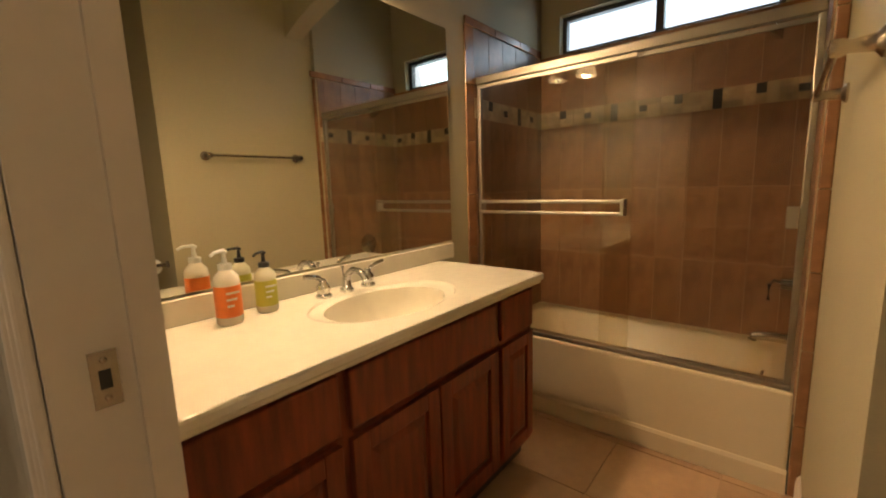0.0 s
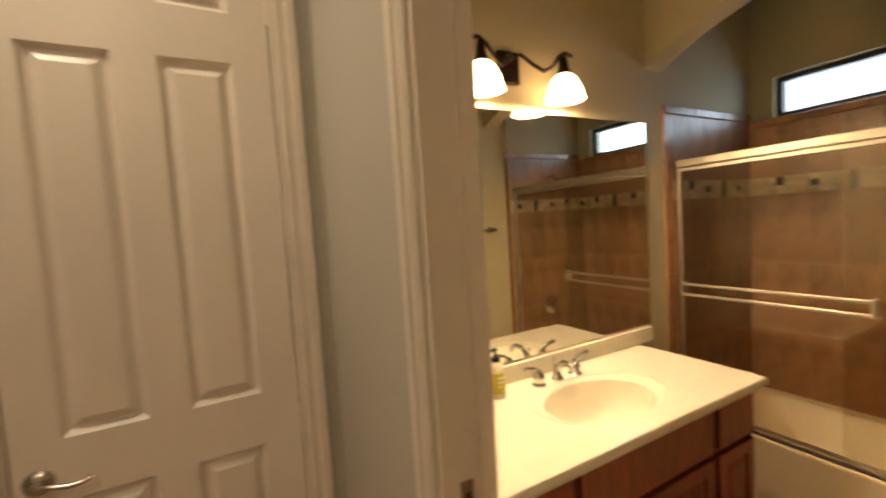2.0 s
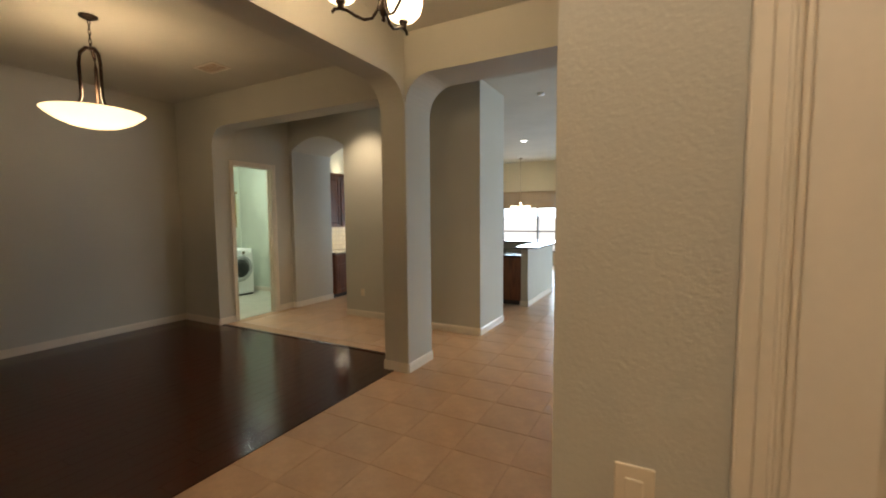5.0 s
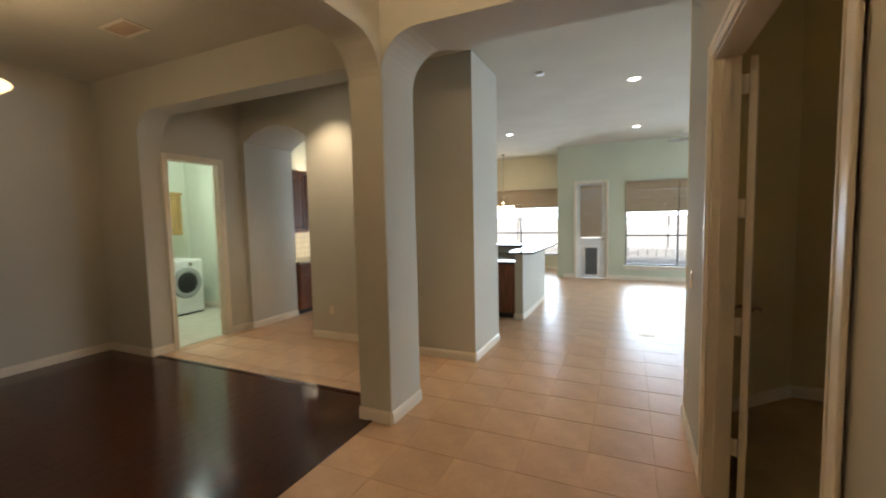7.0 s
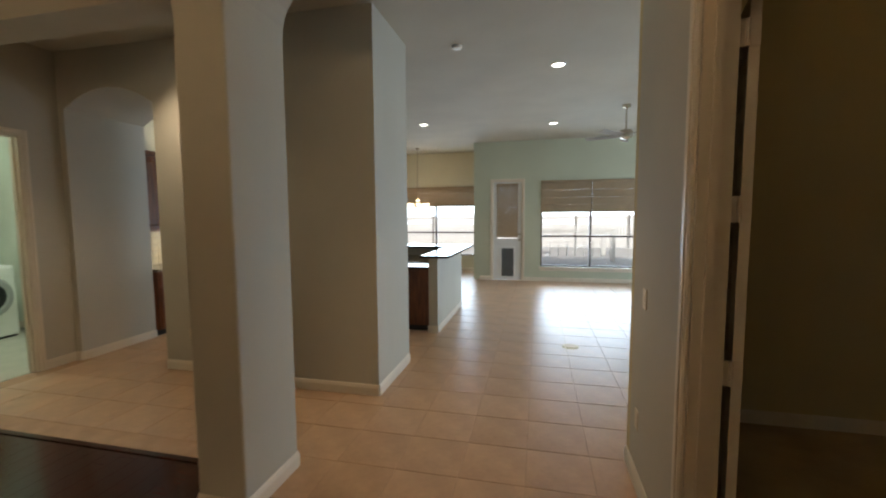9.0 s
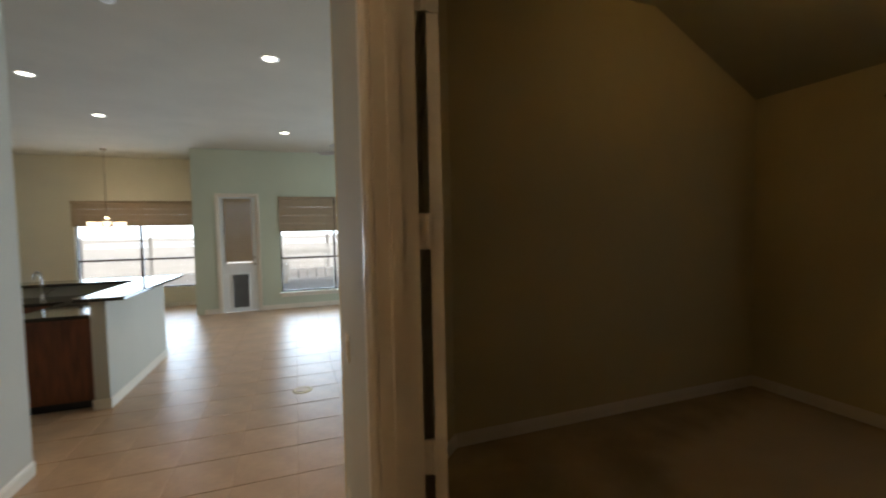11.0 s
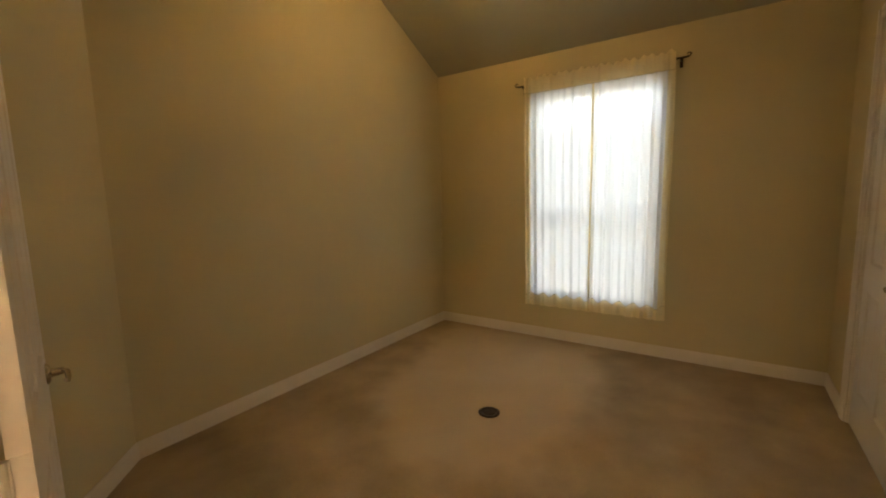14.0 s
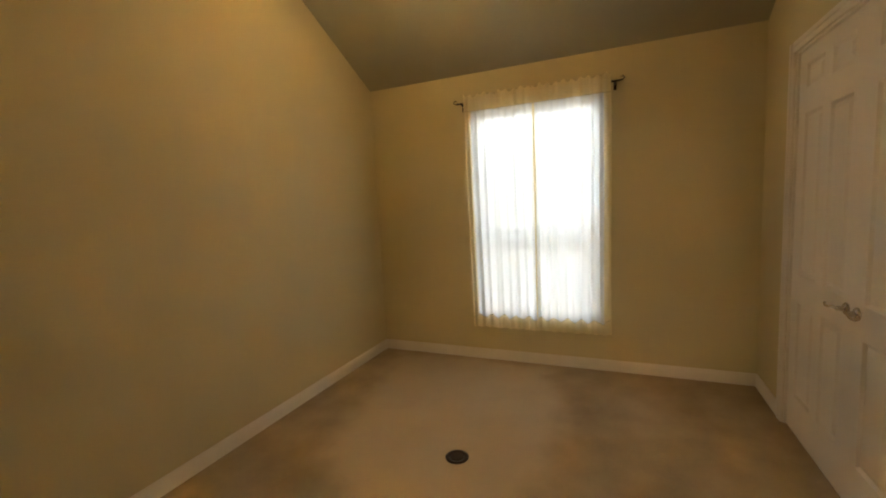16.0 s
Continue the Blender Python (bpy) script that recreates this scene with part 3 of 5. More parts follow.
# ---- doors and their trim ----
def casing(name, axis, plane, out, u0, u1, z1, w=0.065, label="cream moulded door casing", jamb=None, legs=(True, True), stop=(0.32, 0.60)):
    """Moulded trim round an opening u0..u1 in a wall whose face lies at plane; out: +1 or -1, the way the face looks. jamb: the far face of the wall."""
    frame_ob = tagged(new(name), label, "door frame", "", "structure")

    def strip(nm, a0, a1, b0, b1, d, mat_=TRIM):
        bm = bmesh.new()
        p0, p1 = sorted((plane + 0.0005 * out, plane + d * out))
        if axis == "y":
            box(bm, a0, p0, b0, a1, p1, b1, bevel=0.004)
        else:
            box(bm, p0, a0, b0, p1, a1, b1, bevel=0.004)
        return part(nm, bm, mat_, frame_ob)
    for on, (a, s) in zip(legs, ((u0, -1), (u1, 1))):
        if on:
            lo, hi = sorted((a, a + s * w))
            strip("casing_leg", lo, hi, 0.001, z1 + w, 0.014)
            lo, hi = sorted((a + s * w * 0.55, a + s * w))
            strip("casing_bead", lo, hi, 0.001, z1 + w, 0.021)
            lo, hi = sorted((a + s * w * 0.12, a + s * w * 0.26))
            strip("casing_bead", lo, hi, 0.001, z1 + w * 0.2, 0.018)
    strip("casing_head", u0, u1, z1, z1 + w, 0.014)
    strip("casing_bead", u0 - w * 0.1, u1 + w * 0.1, z1 + w * 0.55, z1 + w, 0.021)
    if jamb is not None:
        p0, p1 = sorted((plane, jamb))
        for a, s in ((u0, 1), (u1, -1)):
            bm = bmesh.new()
            lo, hi = sorted((a - s * 0.001, a + s * 0.014))
            st0, st1 = p0 + (p1 - p0) * stop[0], p0 + (p1 - p0) * stop[1]
            slo, shi = sorted((a, a + s * 0.026))
            if axis == "y":
                box(bm, lo, p0, 0.001, hi, p1, z1)
                box(bm, slo, st0, 0.001, shi, st1, z1)
            else:
                box(bm, p0, lo, 0.001, p1, hi, z1)
                box(bm, st0, slo, 0.001, st1, shi, z1)
            part("jamb", bm, TRIM, frame_ob)
        bm = bmesh.new()
        if axis == "y":
            box(bm, u0, p0, z1 - 0.014, u1, p1, z1 + 0.001)
        else:
            box(bm, p0, u0, z1 - 0.014, p1, u1, z1 + 0.001)
        part("head_jamb", bm, TRIM, frame_ob)
    return frame_ob


ROWS8 = ((0.24, 0.87), (1.035, 2.045), (2.19, 2.335))


def six_panel(name, w, h, label, at, rz, rows=ROWS8, stile=0.105, t=0.035, material=DOORPAINT, group="", lever=None, lever_side=1, kind="", lever_dir=1, both=False):
    """A six-panel leaf; local x runs from its hinge edge, y is its thickness, front at y = 0 looks to -y."""
    leaf = thing(name, label, "door", at, rz, group, kind)
    bm = bmesh.new()
    mid = 0.10
    pw = (w - 2 * stile - mid) / 2
    cols = ((stile, stile + pw), (stile + pw + mid, w - stile))
    xs = [0, cols[0][0], cols[0][1], cols[1][0], cols[1][1], w]
    for a, b in ((0, 1), (2, 3), (4, 5)):
        box(bm, xs[a], 0, 0, xs[b], t, h)
    zs = [0] + [z for r in rows for z in r] + [h]
    for c0, c1 in cols:
        for k in range(0, len(zs), 2):
            box(bm, c0, 0, zs[k], c1, t, zs[k + 1])
    part("leaf_frame", bm, material, leaf)
    for c0, c1 in cols:
        for z0, z1 in rows:
            bm = bmesh.new()
            box(bm, c0, 0.013, z0, c1, t - 0.013, z1)
            for ya, yb in ((0.0128, 0.001), (t - 0.0128, t - 0.001)):
                g = 0.022
                lo = [(c0 + g, z0 + g), (c1 - g, z0 + g), (c1 - g, z1 - g), (c0 + g, z1 - g)]
                g2 = min(0.044, (z1 - z0) * 0.3)
                hi = [(c0 + g2, z0 + g2), (c1 - g2, z0 + g2), (c1 - g2, z1 - g2), (c0 + g2, z1 - g2)]
                va = [bm.verts.new((x, ya, z)) for x, z in lo]
                vb = [bm.verts.new((x, yb, z)) for x, z in hi]
                bm.faces.new(vb)
                for k in range(4):
                    bm.faces.new((va[k], va[(k + 1) % 4], vb[(k + 1) % 4], vb[k]))
                # moulded slope from the stile down to the panel ground
                yo = 0.0 if ya < t / 2 else t
                va = [bm.verts.new((x, yo, z)) for x, z in ((c0, z0), (c1, z0), (c1, z1), (c0, z1))]
                vb = [bm.verts.new((x, ya, z)) for x, z in ((c0 + 0.014, z0 + 0.014), (c1 - 0.014, z0 + 0.014), (c1 - 0.014, z1 - 0.014), (c0 + 0.014, z1 - 0.014))]
                for k in range(4):
                    bm.faces.new((va[k], va[(k + 1) % 4], vb[(k + 1) % 4], vb[k]))
            bmesh.ops.recalc_face_normals(bm, faces=bm.faces[:])
            part("panel", bm, material, leaf)
    if lever:
        for side in ((-1, 1) if both else (lever_side,)):
            y0 = 0 if side < 0 else t
            lx, lz = lever
            bm = bmesh.new()
            lathe(bm, [(0.033, 0), (0.033, 0.004), (0.028, 0.010), (0.014, 0.014), (0.011, 0.042), (0.0, 0.045)], (lx, y0, lz), 20, Matrix.Rotation(radians(-90 if side > 0 else 90), 4, "X"))
            hnd = part("door_handle", bm, NICKEL, leaf, "brushed nickel lever handle", True)
            bm = bmesh.new()
            d = lever_dir
            tube(bm, [(lx, y0 + side * 0.04, lz), (lx + d * 0.03, y0 + side * 0.05, lz + 0.004), (lx + d * 0.07, y0 + side * 0.052, lz - 0.006), (lx + d * 0.10, y0 + side * 0.05, lz - 0.004), (lx + d * 0.118, y0 + side * 0.046, lz + 0.004)], 0.0085, 10, 0.006)
            part("lever", bm, NICKEL, hnd, "", True)
    return leaf


def hinge(parent, x, y, z):
    bm = bmesh.new()
    tube(bm, [(x, y, z - 0.05), (x, y, z + 0.05)], 0.006, 10)
    box(bm, x - 0.002, y - 0.001, z - 0.05, x + 0.032, y + 0.002, z + 0.05)
    return part("hinge", bm, TRIM, parent, "painted steel hinge", True)


# closet door in the vestibule
casing("door_frame_closet", "y", CY, -1, -0.263, 0.462, 2.45, jamb=CY + 0.11)
closet_door = six_panel("closet_door", 0.69, 2.43, "closed white six-panel closet door with a lever handle", (-0.246, CY + 0.012, 0.008), 0, lever=(0.052, 0.935), lever_side=-1)
for z in (0.28, 0.93, 1.58, 2.22):
    hinge(closet_door, 0.692, -0.004, z)
# added black board in place of the closet's darkness behind the leaf
bm = bmesh.new()
box(bm, -0.262, CY + 0.06, 0, 0.461, CY + 0.075, 2.44)
solid("closet_dark_board", bm, BLACK, "black board standing in for the unlit closet at the door gap", "backing", "structure")

# bathroom doorway
casing("door_frame_bath", "x", 0.58, -1, 0.467, 1.175, 2.44, jamb=0.70, stop=(0.68, 0.97))
casing("door_frame_bath_inner", "x", 0.70, 1, 0.467, 1.175, 2.44, 0.05, legs=(True, False))
strike = thing("strike_plate", "aged metal strike plate let into the door jamb", "strike plate", (0.632, 1.1605, 1.01))
bm = bmesh.new()
box(bm, -0.014, -0.0025, -0.035, 0.014, 0.0, -0.012)
box(bm, -0.014, -0.0025, 0.012, 0.014, 0.0, 0.035)
box(bm, -0.014, -0.0025, -0.012, -0.006, 0.0, 0.012)
box(bm, 0.006, -0.0025, -0.012, 0.014, 0.0, 0.012)
part("plate", bm, NICKEL, strike)
# thin black slip stands in for the shade inside the latch hole
bm = bmesh.new()
box(bm, -0.006, -0.0015, -0.012, 0.006, 0.0, 0.012)
part("latch_hole_dark", bm, BLACK, strike)
for dz in (-0.024, 0.024):
    bm = bmesh.new()
    lathe(bm, [(0.004, 0), (0.003, 0.0015), (0, 0.002)], (0, -0.0025, dz), 10, Matrix.Rotation(radians(90), 4, "X"))
    part("screw", bm, NICKEL, strike)

# bedroom doorway with its open leaf
casing("door_frame_bedroom", "x", HX, -1, 3.0, 4.555, 2.45, 0.08, jamb=BX)
casing("door_frame_bedroom_inner", "x", BX + 0.004, 1, 3.0, 4.555, 2.45, 0.07, legs=(True, False))
bed_door = six_panel("bedroom_door", 0.775, 2.42, "open cream six-panel bedroom door with a lever handle", (-0.436, 4.557, 0.012), 77, lever=(0.715, 0.965), both=True, lever_dir=-1)
for z in (0.30, 0.985, 1.63, 2.28):
    bm = bmesh.new()
    tube(bm, [(-0.008, 0.040, z - 0.05), (-0.008, 0.040, z + 0.05)], 0.0075, 12)
    box(bm, -0.004, 0.0, z - 0.05, 0.001, 0.03, z + 0.05)
    box(bm, -0.010, 0.03, z - 0.05, -0.004, 0.085, z + 0.05)
    part("hinge", bm, TRIM, bed_door, "painted butt hinge with screws", True)

# bedroom closet pair
casing("door_frame_bedroom_closet", "y", 2.81, 1, 1.30, 2.90, 2.45, 0.065, jamb=2.70)
six_panel("bedroom_closet_door", 0.785, 2.42, "closed cream six-panel closet door with a lever handle", (2.883, 2.795, 0.012), 180, lever=(0.725, 0.985), lever_side=-1, group="closet doors", lever_dir=-1)
six_panel("bedroom_closet_door", 0.785, 2.42, "closed cream six-panel closet door with a lever handle", (1.317, 2.760, 0.012), 0, lever=(0.735, 0.985), lever_side=1, group="closet doors", lever_dir=-1)

# laundry doorway trim
casing("door_frame_laundry", "x", -6.35, 1, 5.24, 5.96, 2.45, 0.065, "honey-cream laundry door casing", jamb=-6.47)


def plate_cover(name, label, at, rz, tilt_paddle=True, material=PLASTIC, w=0.07, h=0.115):
    ob = thing(name, label, "switch" if tilt_paddle else "outlet", at, rz)
    bm = bmesh.new()
    box(bm, -w / 2, -0.006, -h / 2, w / 2, 0, h / 2, bevel=0.002)
    part("cover_plate", bm, material, ob)
    if tilt_paddle:
        bm = bmesh.new()
        box(bm, -0.016, -0.010, -0.033, 0.016, -0.005, 0.033, bevel=0.002)
        part("paddle", bm, material, ob)
    else:
        for dz in (-0.02, 0.02):
            bm = bmesh.new()
            box(bm, -0.014, -0.0085, dz - 0.014, 0.014, -0.005, dz + 0.014, bevel=0.003)
            part("socket", bm, material, ob)
    return ob


plate_cover("light_switch", "almond paddle light switch on the closet wall", (-0.475, CY, 1.085), 0)
plate_cover("light_switch", "white light switch near the hall wall end", (HX, 5.25, 1.15), 270)
plate_cover("wall_outlet", "white wall outlet low on the hall wall", (HX, 5.35, 0.40), 270, False)
plate_cover("wall_outlet", "white wall outlet on the passage wall", (-4.75, 6.34, 0.40), 0, False)
plate_cover("wall_outlet", "wall-coloured outlet low beside the curtained window", (3.49, 3.57, 0.33), 270, False, BEDPAINT)


# ---- bathroom ----
def cabinet_door(parent, x0, x1, z0, z1, y, material=OAK, knob=None, name="cabinet_door", d=0.02):
    """A framed front with a raised panel, looking to -y."""
    bm = bmesh.new()
    s = min(0.055, (x1 - x0) * 0.2)
    for b in ((x0, x0 + s, z0, z1), (x1 - s, x1, z0, z1), (x0 + s, x1 - s, z0, z0 + s), (x0 + s, x1 - s, z1 - s, z1)):
        box(bm, b[0], y - d, b[2], b[1], y, b[3], bevel=0.003)
    dr = part(name, bm, material, parent)
    bm = bmesh.new()
    box(bm, x0 + s - 0.003, y - d * 0.45, z0 + s - 0.003, x1 - s + 0.003, y, z1 - s + 0.003)
    a = [(x0 + s + 0.006, z0 + s + 0.006), (x1 - s - 0.006, z0 + s + 0.006), (x1 - s - 0.006, z1 - s - 0.006), (x0 + s + 0.006, z1 - s - 0.006)]
    g = 0.03
    b = [(x0 + s + g, z0 + s + g), (x1 - s - g, z0 + s + g), (x1 - s - g, z1 - s - g), (x0 + s + g, z1 - s - g)]
    va = [bm.verts.new((x, y - d * 0.45, z)) for x, z in a]
    vb = [bm.verts.new((x, y - d * 0.95, z)) for x, z in b]
    bm.faces.new(vb)
    for k in range(4):
        bm.faces.new((va[k], va[(k + 1) % 4], vb[(k + 1) % 4], vb[k]))
    bmesh.ops.recalc_face_normals(bm, faces=bm.faces[:])
    part("raised_panel", bm, material, dr)
    return dr


def drawer_front(parent, x0, x1, z0, z1, y, material=OAK, d=0.02):
    bm = bmesh.new()
    box(bm, x0, y - d, z0, x1, y, z1, bevel=0.006)
    return part("drawer_front", bm, material, parent)


vanity = thing("vanity_cabinet", "reddish stained oak bathroom vanity cabinet with raised-panel doors", "cabinet")
bm = bmesh.new()
box(bm, 0.702, 1.358, 0.09, 2.095, 1.375, 0.815)
box(bm, 0.702, 1.355, 0.09, 0.72, CY - 0.002, 0.815)
box(bm, 2.077, 1.355, 0.09, 2.095, CY - 0.002, 0.815)
box(bm, 0.72, 1.355, 0.09, 2.077, CY - 0.002, 0.108)
part("body", bm, OAK, vanity)
bm = bmesh.new()
box(bm, 0.702, 1.40, 0.002, 2.09, CY - 0.002, 0.09)
part("toe_kick", bm, BLACK, vanity)
for x0, x1 in ((0.72, 1.085), (1.115, 1.805), (1.835, 2.085)):
    drawer_front(vanity, x0, x1, 0.625, 0.785, 1.358)
for x0, x1 in ((0.72, 1.085), (1.115, 1.455), (1.462, 1.805), (1.835, 2.085)):
    cabinet_door(vanity, x0, x1, 0.12, 0.60, 1.358)

counter = thing("vanity_countertop", "glossy cream cultured marble vanity top with integral oval sink", "countertop")
bm = bmesh.new()
SX, SY, SA, SB = 1.475, 1.575, 0.235, 0.165
N = 48
x0, y0, x1, y1 = 0.702, 1.308, 2.125, CY - 0.002
top, low = 0.848, 0.816
ring_o, ring_i = [], []
for k in range(N):
    a = 2 * math.pi * (k + 0.5) / N
    c, s_ = math.cos(a), math.sin(a)
    f = min((x1 - SX) / c if c > 0 else (x0 - SX) / c, (y1 - SY) / s_ if s_ > 0 else (y0 - SY) / s_)
    ring_o.append(bm.verts.new((SX + f * c, SY + f * s_, top)))
    ring_i.append(bm.verts.new((SX + (SA + 0.055) * c, SY + (SB + 0.03) * s_, top)))
rings = [ring_o, ring_i]
for da, db, dz in ((0.048, 0.026, -0.006), (0.02, 0.012, -0.008), (0.0, 0.0, -0.014), (-0.012, -0.012, -0.06), (-0.04, -0.035, -0.115), (-0.10, -0.08, -0.148), (-0.205, -0.145, -0.158)):
    rings.append([bm.verts.new((SX + (SA + da) * math.cos(2 * math.pi * (k + 0.5) / N), SY + (SB + db) * math.sin(2 * math.pi * (k + 0.5) / N), top + dz)) for k in range(N)])
for a, b in zip(rings, rings[1:]):
    for k in range(N):
        bm.faces.new((a[k], a[(k + 1) % N], b[(k + 1) % N], b[k]))
bm.faces.new(rings[-1])
bmesh.ops.recalc_face_normals(bm, faces=bm.faces[:])
part("basin", bm, MARBLE, counter, "", True)
bm = bmesh.new()
box(bm, x0, y0 - 0.002, low + 0.001, x1 + 0.002, y0 + 0.022, top - 0.0005, bevel=0.008)
box(bm, x1 - 0.03, y0 + 0.02, low + 0.001, x1 + 0.002, y1, top - 0.0005, bevel=0.008)
box(bm, x0, y0 + 0.008, low - 0.012, x1 - 0.008, y0 + 0.03, low + 0.004, bevel=0.004)
part("edge", bm, MARBLE, counter)
bm = bmesh.new()
box(bm, x0, CY - 0.022, top + 0.0005, x1 + 0.105, CY - 0.002, 0.928, bevel=0.004)
part("backsplash", bm, MARBLE, counter)
bm = bmesh.new()
lathe(bm, [(0.024, 0), (0.024, 0.004), (0.016, 0.006), (0, 0.006)], (SX, SY, top - 0.157), 20)
part("drain", bm, CHROME, counter, "chrome drain ring", True)

bm = bmesh.new()
box(bm, 0.715, CY - 0.007, 0.936, 2.235, CY - 0.001, 1.985, bevel=0.002)
solid("wall_mirror", bm, MIRROR, "large frameless wall mirror above the vanity", "mirror")

faucet = thing("sink_faucet", "brushed nickel widespread sink faucet with two levers", "faucet", (1.465, 1.785, top))
bm = bmesh.new()
lathe(bm, [(0.026, 0), (0.026, 0.008), (0.018, 0.016), (0.014, 0.05), (0.013, 0.062), (0, 0.068)], (0, 0, 0), 20)
tube(bm, [(0, 0, 0.035), (0, -0.012, 0.066), (0, -0.040, 0.084), (0, -0.078, 0.082), (0, -0.108, 0.064), (0, -0.114, 0.052)], 0.0125, 14, 0.011)
part("spout", bm, CHROME, faucet, "", True)
bm = bmesh.new()
tube(bm, [(0, 0.02, 0.0), (0, 0.02, 0.085)], 0.003, 8)
lathe(bm, [(0, -0.004), (0.007, 0), (0.007, 0.008), (0, 0.012)], (0, 0.02, 0.083), 12)
part("lift_rod", bm, CHROME, faucet, "", True)
for s_ in (-1, 1):
    bm = bmesh.new()
    lathe(bm, [(0.029, 0), (0.029, 0.007), (0.021, 0.014), (0.025, 0.030), (0.024, 0.042), (0.014, 0.054), (0.011, 0.064), (0, 0.068)], (s_ * 0.102, 0, 0), 20)
    h = part("handle", bm, CHROME, faucet, "", True)
    bm = bmesh.new()
    tube(bm, [(s_ * 0.102, 0, 0.055), (s_ * 0.122, -0.004, 0.074), (s_ * 0.15, -0.006, 0.082), (s_ * 0.178, -0.006, 0.086)], 0.0075, 10, 0.009)
    part("lever", bm, CHROME, h, "", True)


def bottle(label, at, body, band, pump, h, r):
    ob = thing("soap_bottle", label, "bottle", at, 0, "soap bottles on the vanity")
    bm = bmesh.new()
    lathe(bm, [(r * 0.9, 0), (r, 0.006), (r, h * 0.66), (r * 0.93, h * 0.75), (r * 0.55, h * 0.84), (r * 0.45, h * 0.86), (r * 0.45, h * 0.90), (0, h * 0.90)], (0, 0, 0), 24)
    part("bottle_body", bm, body, ob, "", True)
    bm = bmesh.new()
    lathe(bm, [(r * 1.012, h * 0.13), (r * 1.012, h * 0.62)], (0, 0, 0), 24)
    lab = part("label", bm, band, ob, "", True)
    bm = bmesh.new()
    for k in range(3):
        box(bm, -r * 0.55, -r * 1.05, h * (0.50 - 0.10 * k), r * (0.5 - 0.25 * k), -r * 0.99, h * (0.53 - 0.10 * k))
    part("label_text", bm, WHITE, lab)
    bm = bmesh.new()
    lathe(bm, [(r * 0.5, h * 0.86), (r * 0.52, h * 0.95), (r * 0.2, h * 0.97), (r * 0.14, h * 1.13), (0, h * 1.13)], (0, 0, 0), 16)
    tube(bm, [(r * 0.2, 0, h * 1.12), (0, 0, h * 1.16), (-r * 0.8, -r * 0.3, h * 1.15), (-r * 1.15, -r * 0.45, h * 1.11)], r * 0.17, 10, r * 0.12)
    part("pump", bm, pump, ob, "", True)
    return ob


CLEARSOAP = mat("clear_soap_plastic", (0.80, 0.74, 0.64), 0.2, vary=0.05, bump=0.0)
ORANGELAB = mat("orange_label", (0.85, 0.22, 0.04), 0.4, vary=0.05, bump=0.0)
LIMELAB = mat("lime_label", (0.52, 0.50, 0.06), 0.4, vary=0.05, bump=0.0)
LIMESOAP = mat("lime_soap_plastic", (0.76, 0.73, 0.56), 0.2, vary=0.05, bump=0.0)
bottle("clear pump bottle of soap with an orange label", (1.035, 1.775, top), CLEARSOAP, ORANGELAB, WHITE, 0.185, 0.036)
bottle("lime pump bottle of soap with a black pump", (1.163, 1.800, top), LIMESOAP, LIMELAB, BLACK, 0.165, 0.033)

# vanity light
sconce = thing("vanity_light", "dark bronze two-shade vanity wall light, lit", "wall light", (1.36, CY, 2.12))
bm = bmesh.new()
box(bm, -0.055, -0.022, -0.03, 0.055, 0, 0.10, bevel=0.006)
part("back_plate", bm, BRONZE, sconce)
for s_ in (-1, 1):
    bm = bmesh.new()
    pts = [(0.0, -0.02, 0.06), (s_ * 0.03, -0.06, 0.075), (s_ * 0.065, -0.09, 0.03), (s_ * 0.105, -0.11, 0.00), (s_ * 0.145, -0.117, 0.02), (s_ * 0.18, -0.118, 0.065), (s_ * 0.215, -0.118, 0.085), (s_ * 0.25, -0.118, 0.075)]
    tube(bm, pts, 0.008, 10)
    part("arm", bm, BRONZE, sconce, "", True)
    bm = bmesh.new()
    lathe(bm, [(0.008, 0.085), (0.016, 0.06), (0.022, 0.02), (0.03, -0.005), (0, -0.008)], (s_ * 0.205, -0.118, 0), 18)
    part("socket_cup", bm, BRONZE, sconce, "", True)
    bm = bmesh.new()
    lathe(bm, [(0.028, -0.004), (0.050, -0.024), (0.068, -0.062), (0.080, -0.106), (0.082, -0.109), (0.076, -0.103), (0.062, -0.060), (0.046, -0.026), (0.026, -0.01)], (s_ * 0.205, -0.118, 0), 28)
    part("shade", bm, SHADEGLASS, sconce, "glowing frosted glass bell shade", True)

# bathtub
tub = thing("bathtub", "glossy almond bathtub with a plain apron", "bathtub")
bm = bmesh.new()
ty0, ty1, tz, rim = 0.459, CY - 0.004, 0.415, 0.355
box(bm, TUBX, ty0, 0.002, TUBX + 0.078, ty1, tz, bevel=0.012)
prism(bm, [(TUBX - 0.012, 0.002), (TUBX + 0.0, 0.002), (TUBX + 0.0, 0.10), (TUBX - 0.004, 0.10), (TUBX - 0.012, 0.085)], "y", ty0, ty1)
part("apron", bm, TUB, tub)
bm = bmesh.new()


def rrect(cx, cy, hx, hy, r, z, n=6):
    out = []
    for qx, qy, a0 in ((1, 1, 0), (-1, 1, 90), (-1, -1, 180), (1, -1, 270)):
        for k in range(n + 1):
            a = radians(a0 + 90 * k / n)
            out.append((cx + qx * (hx - r) + r * math.cos(a), cy + qy * (hy - r) + r * math.sin(a), z))
    return out


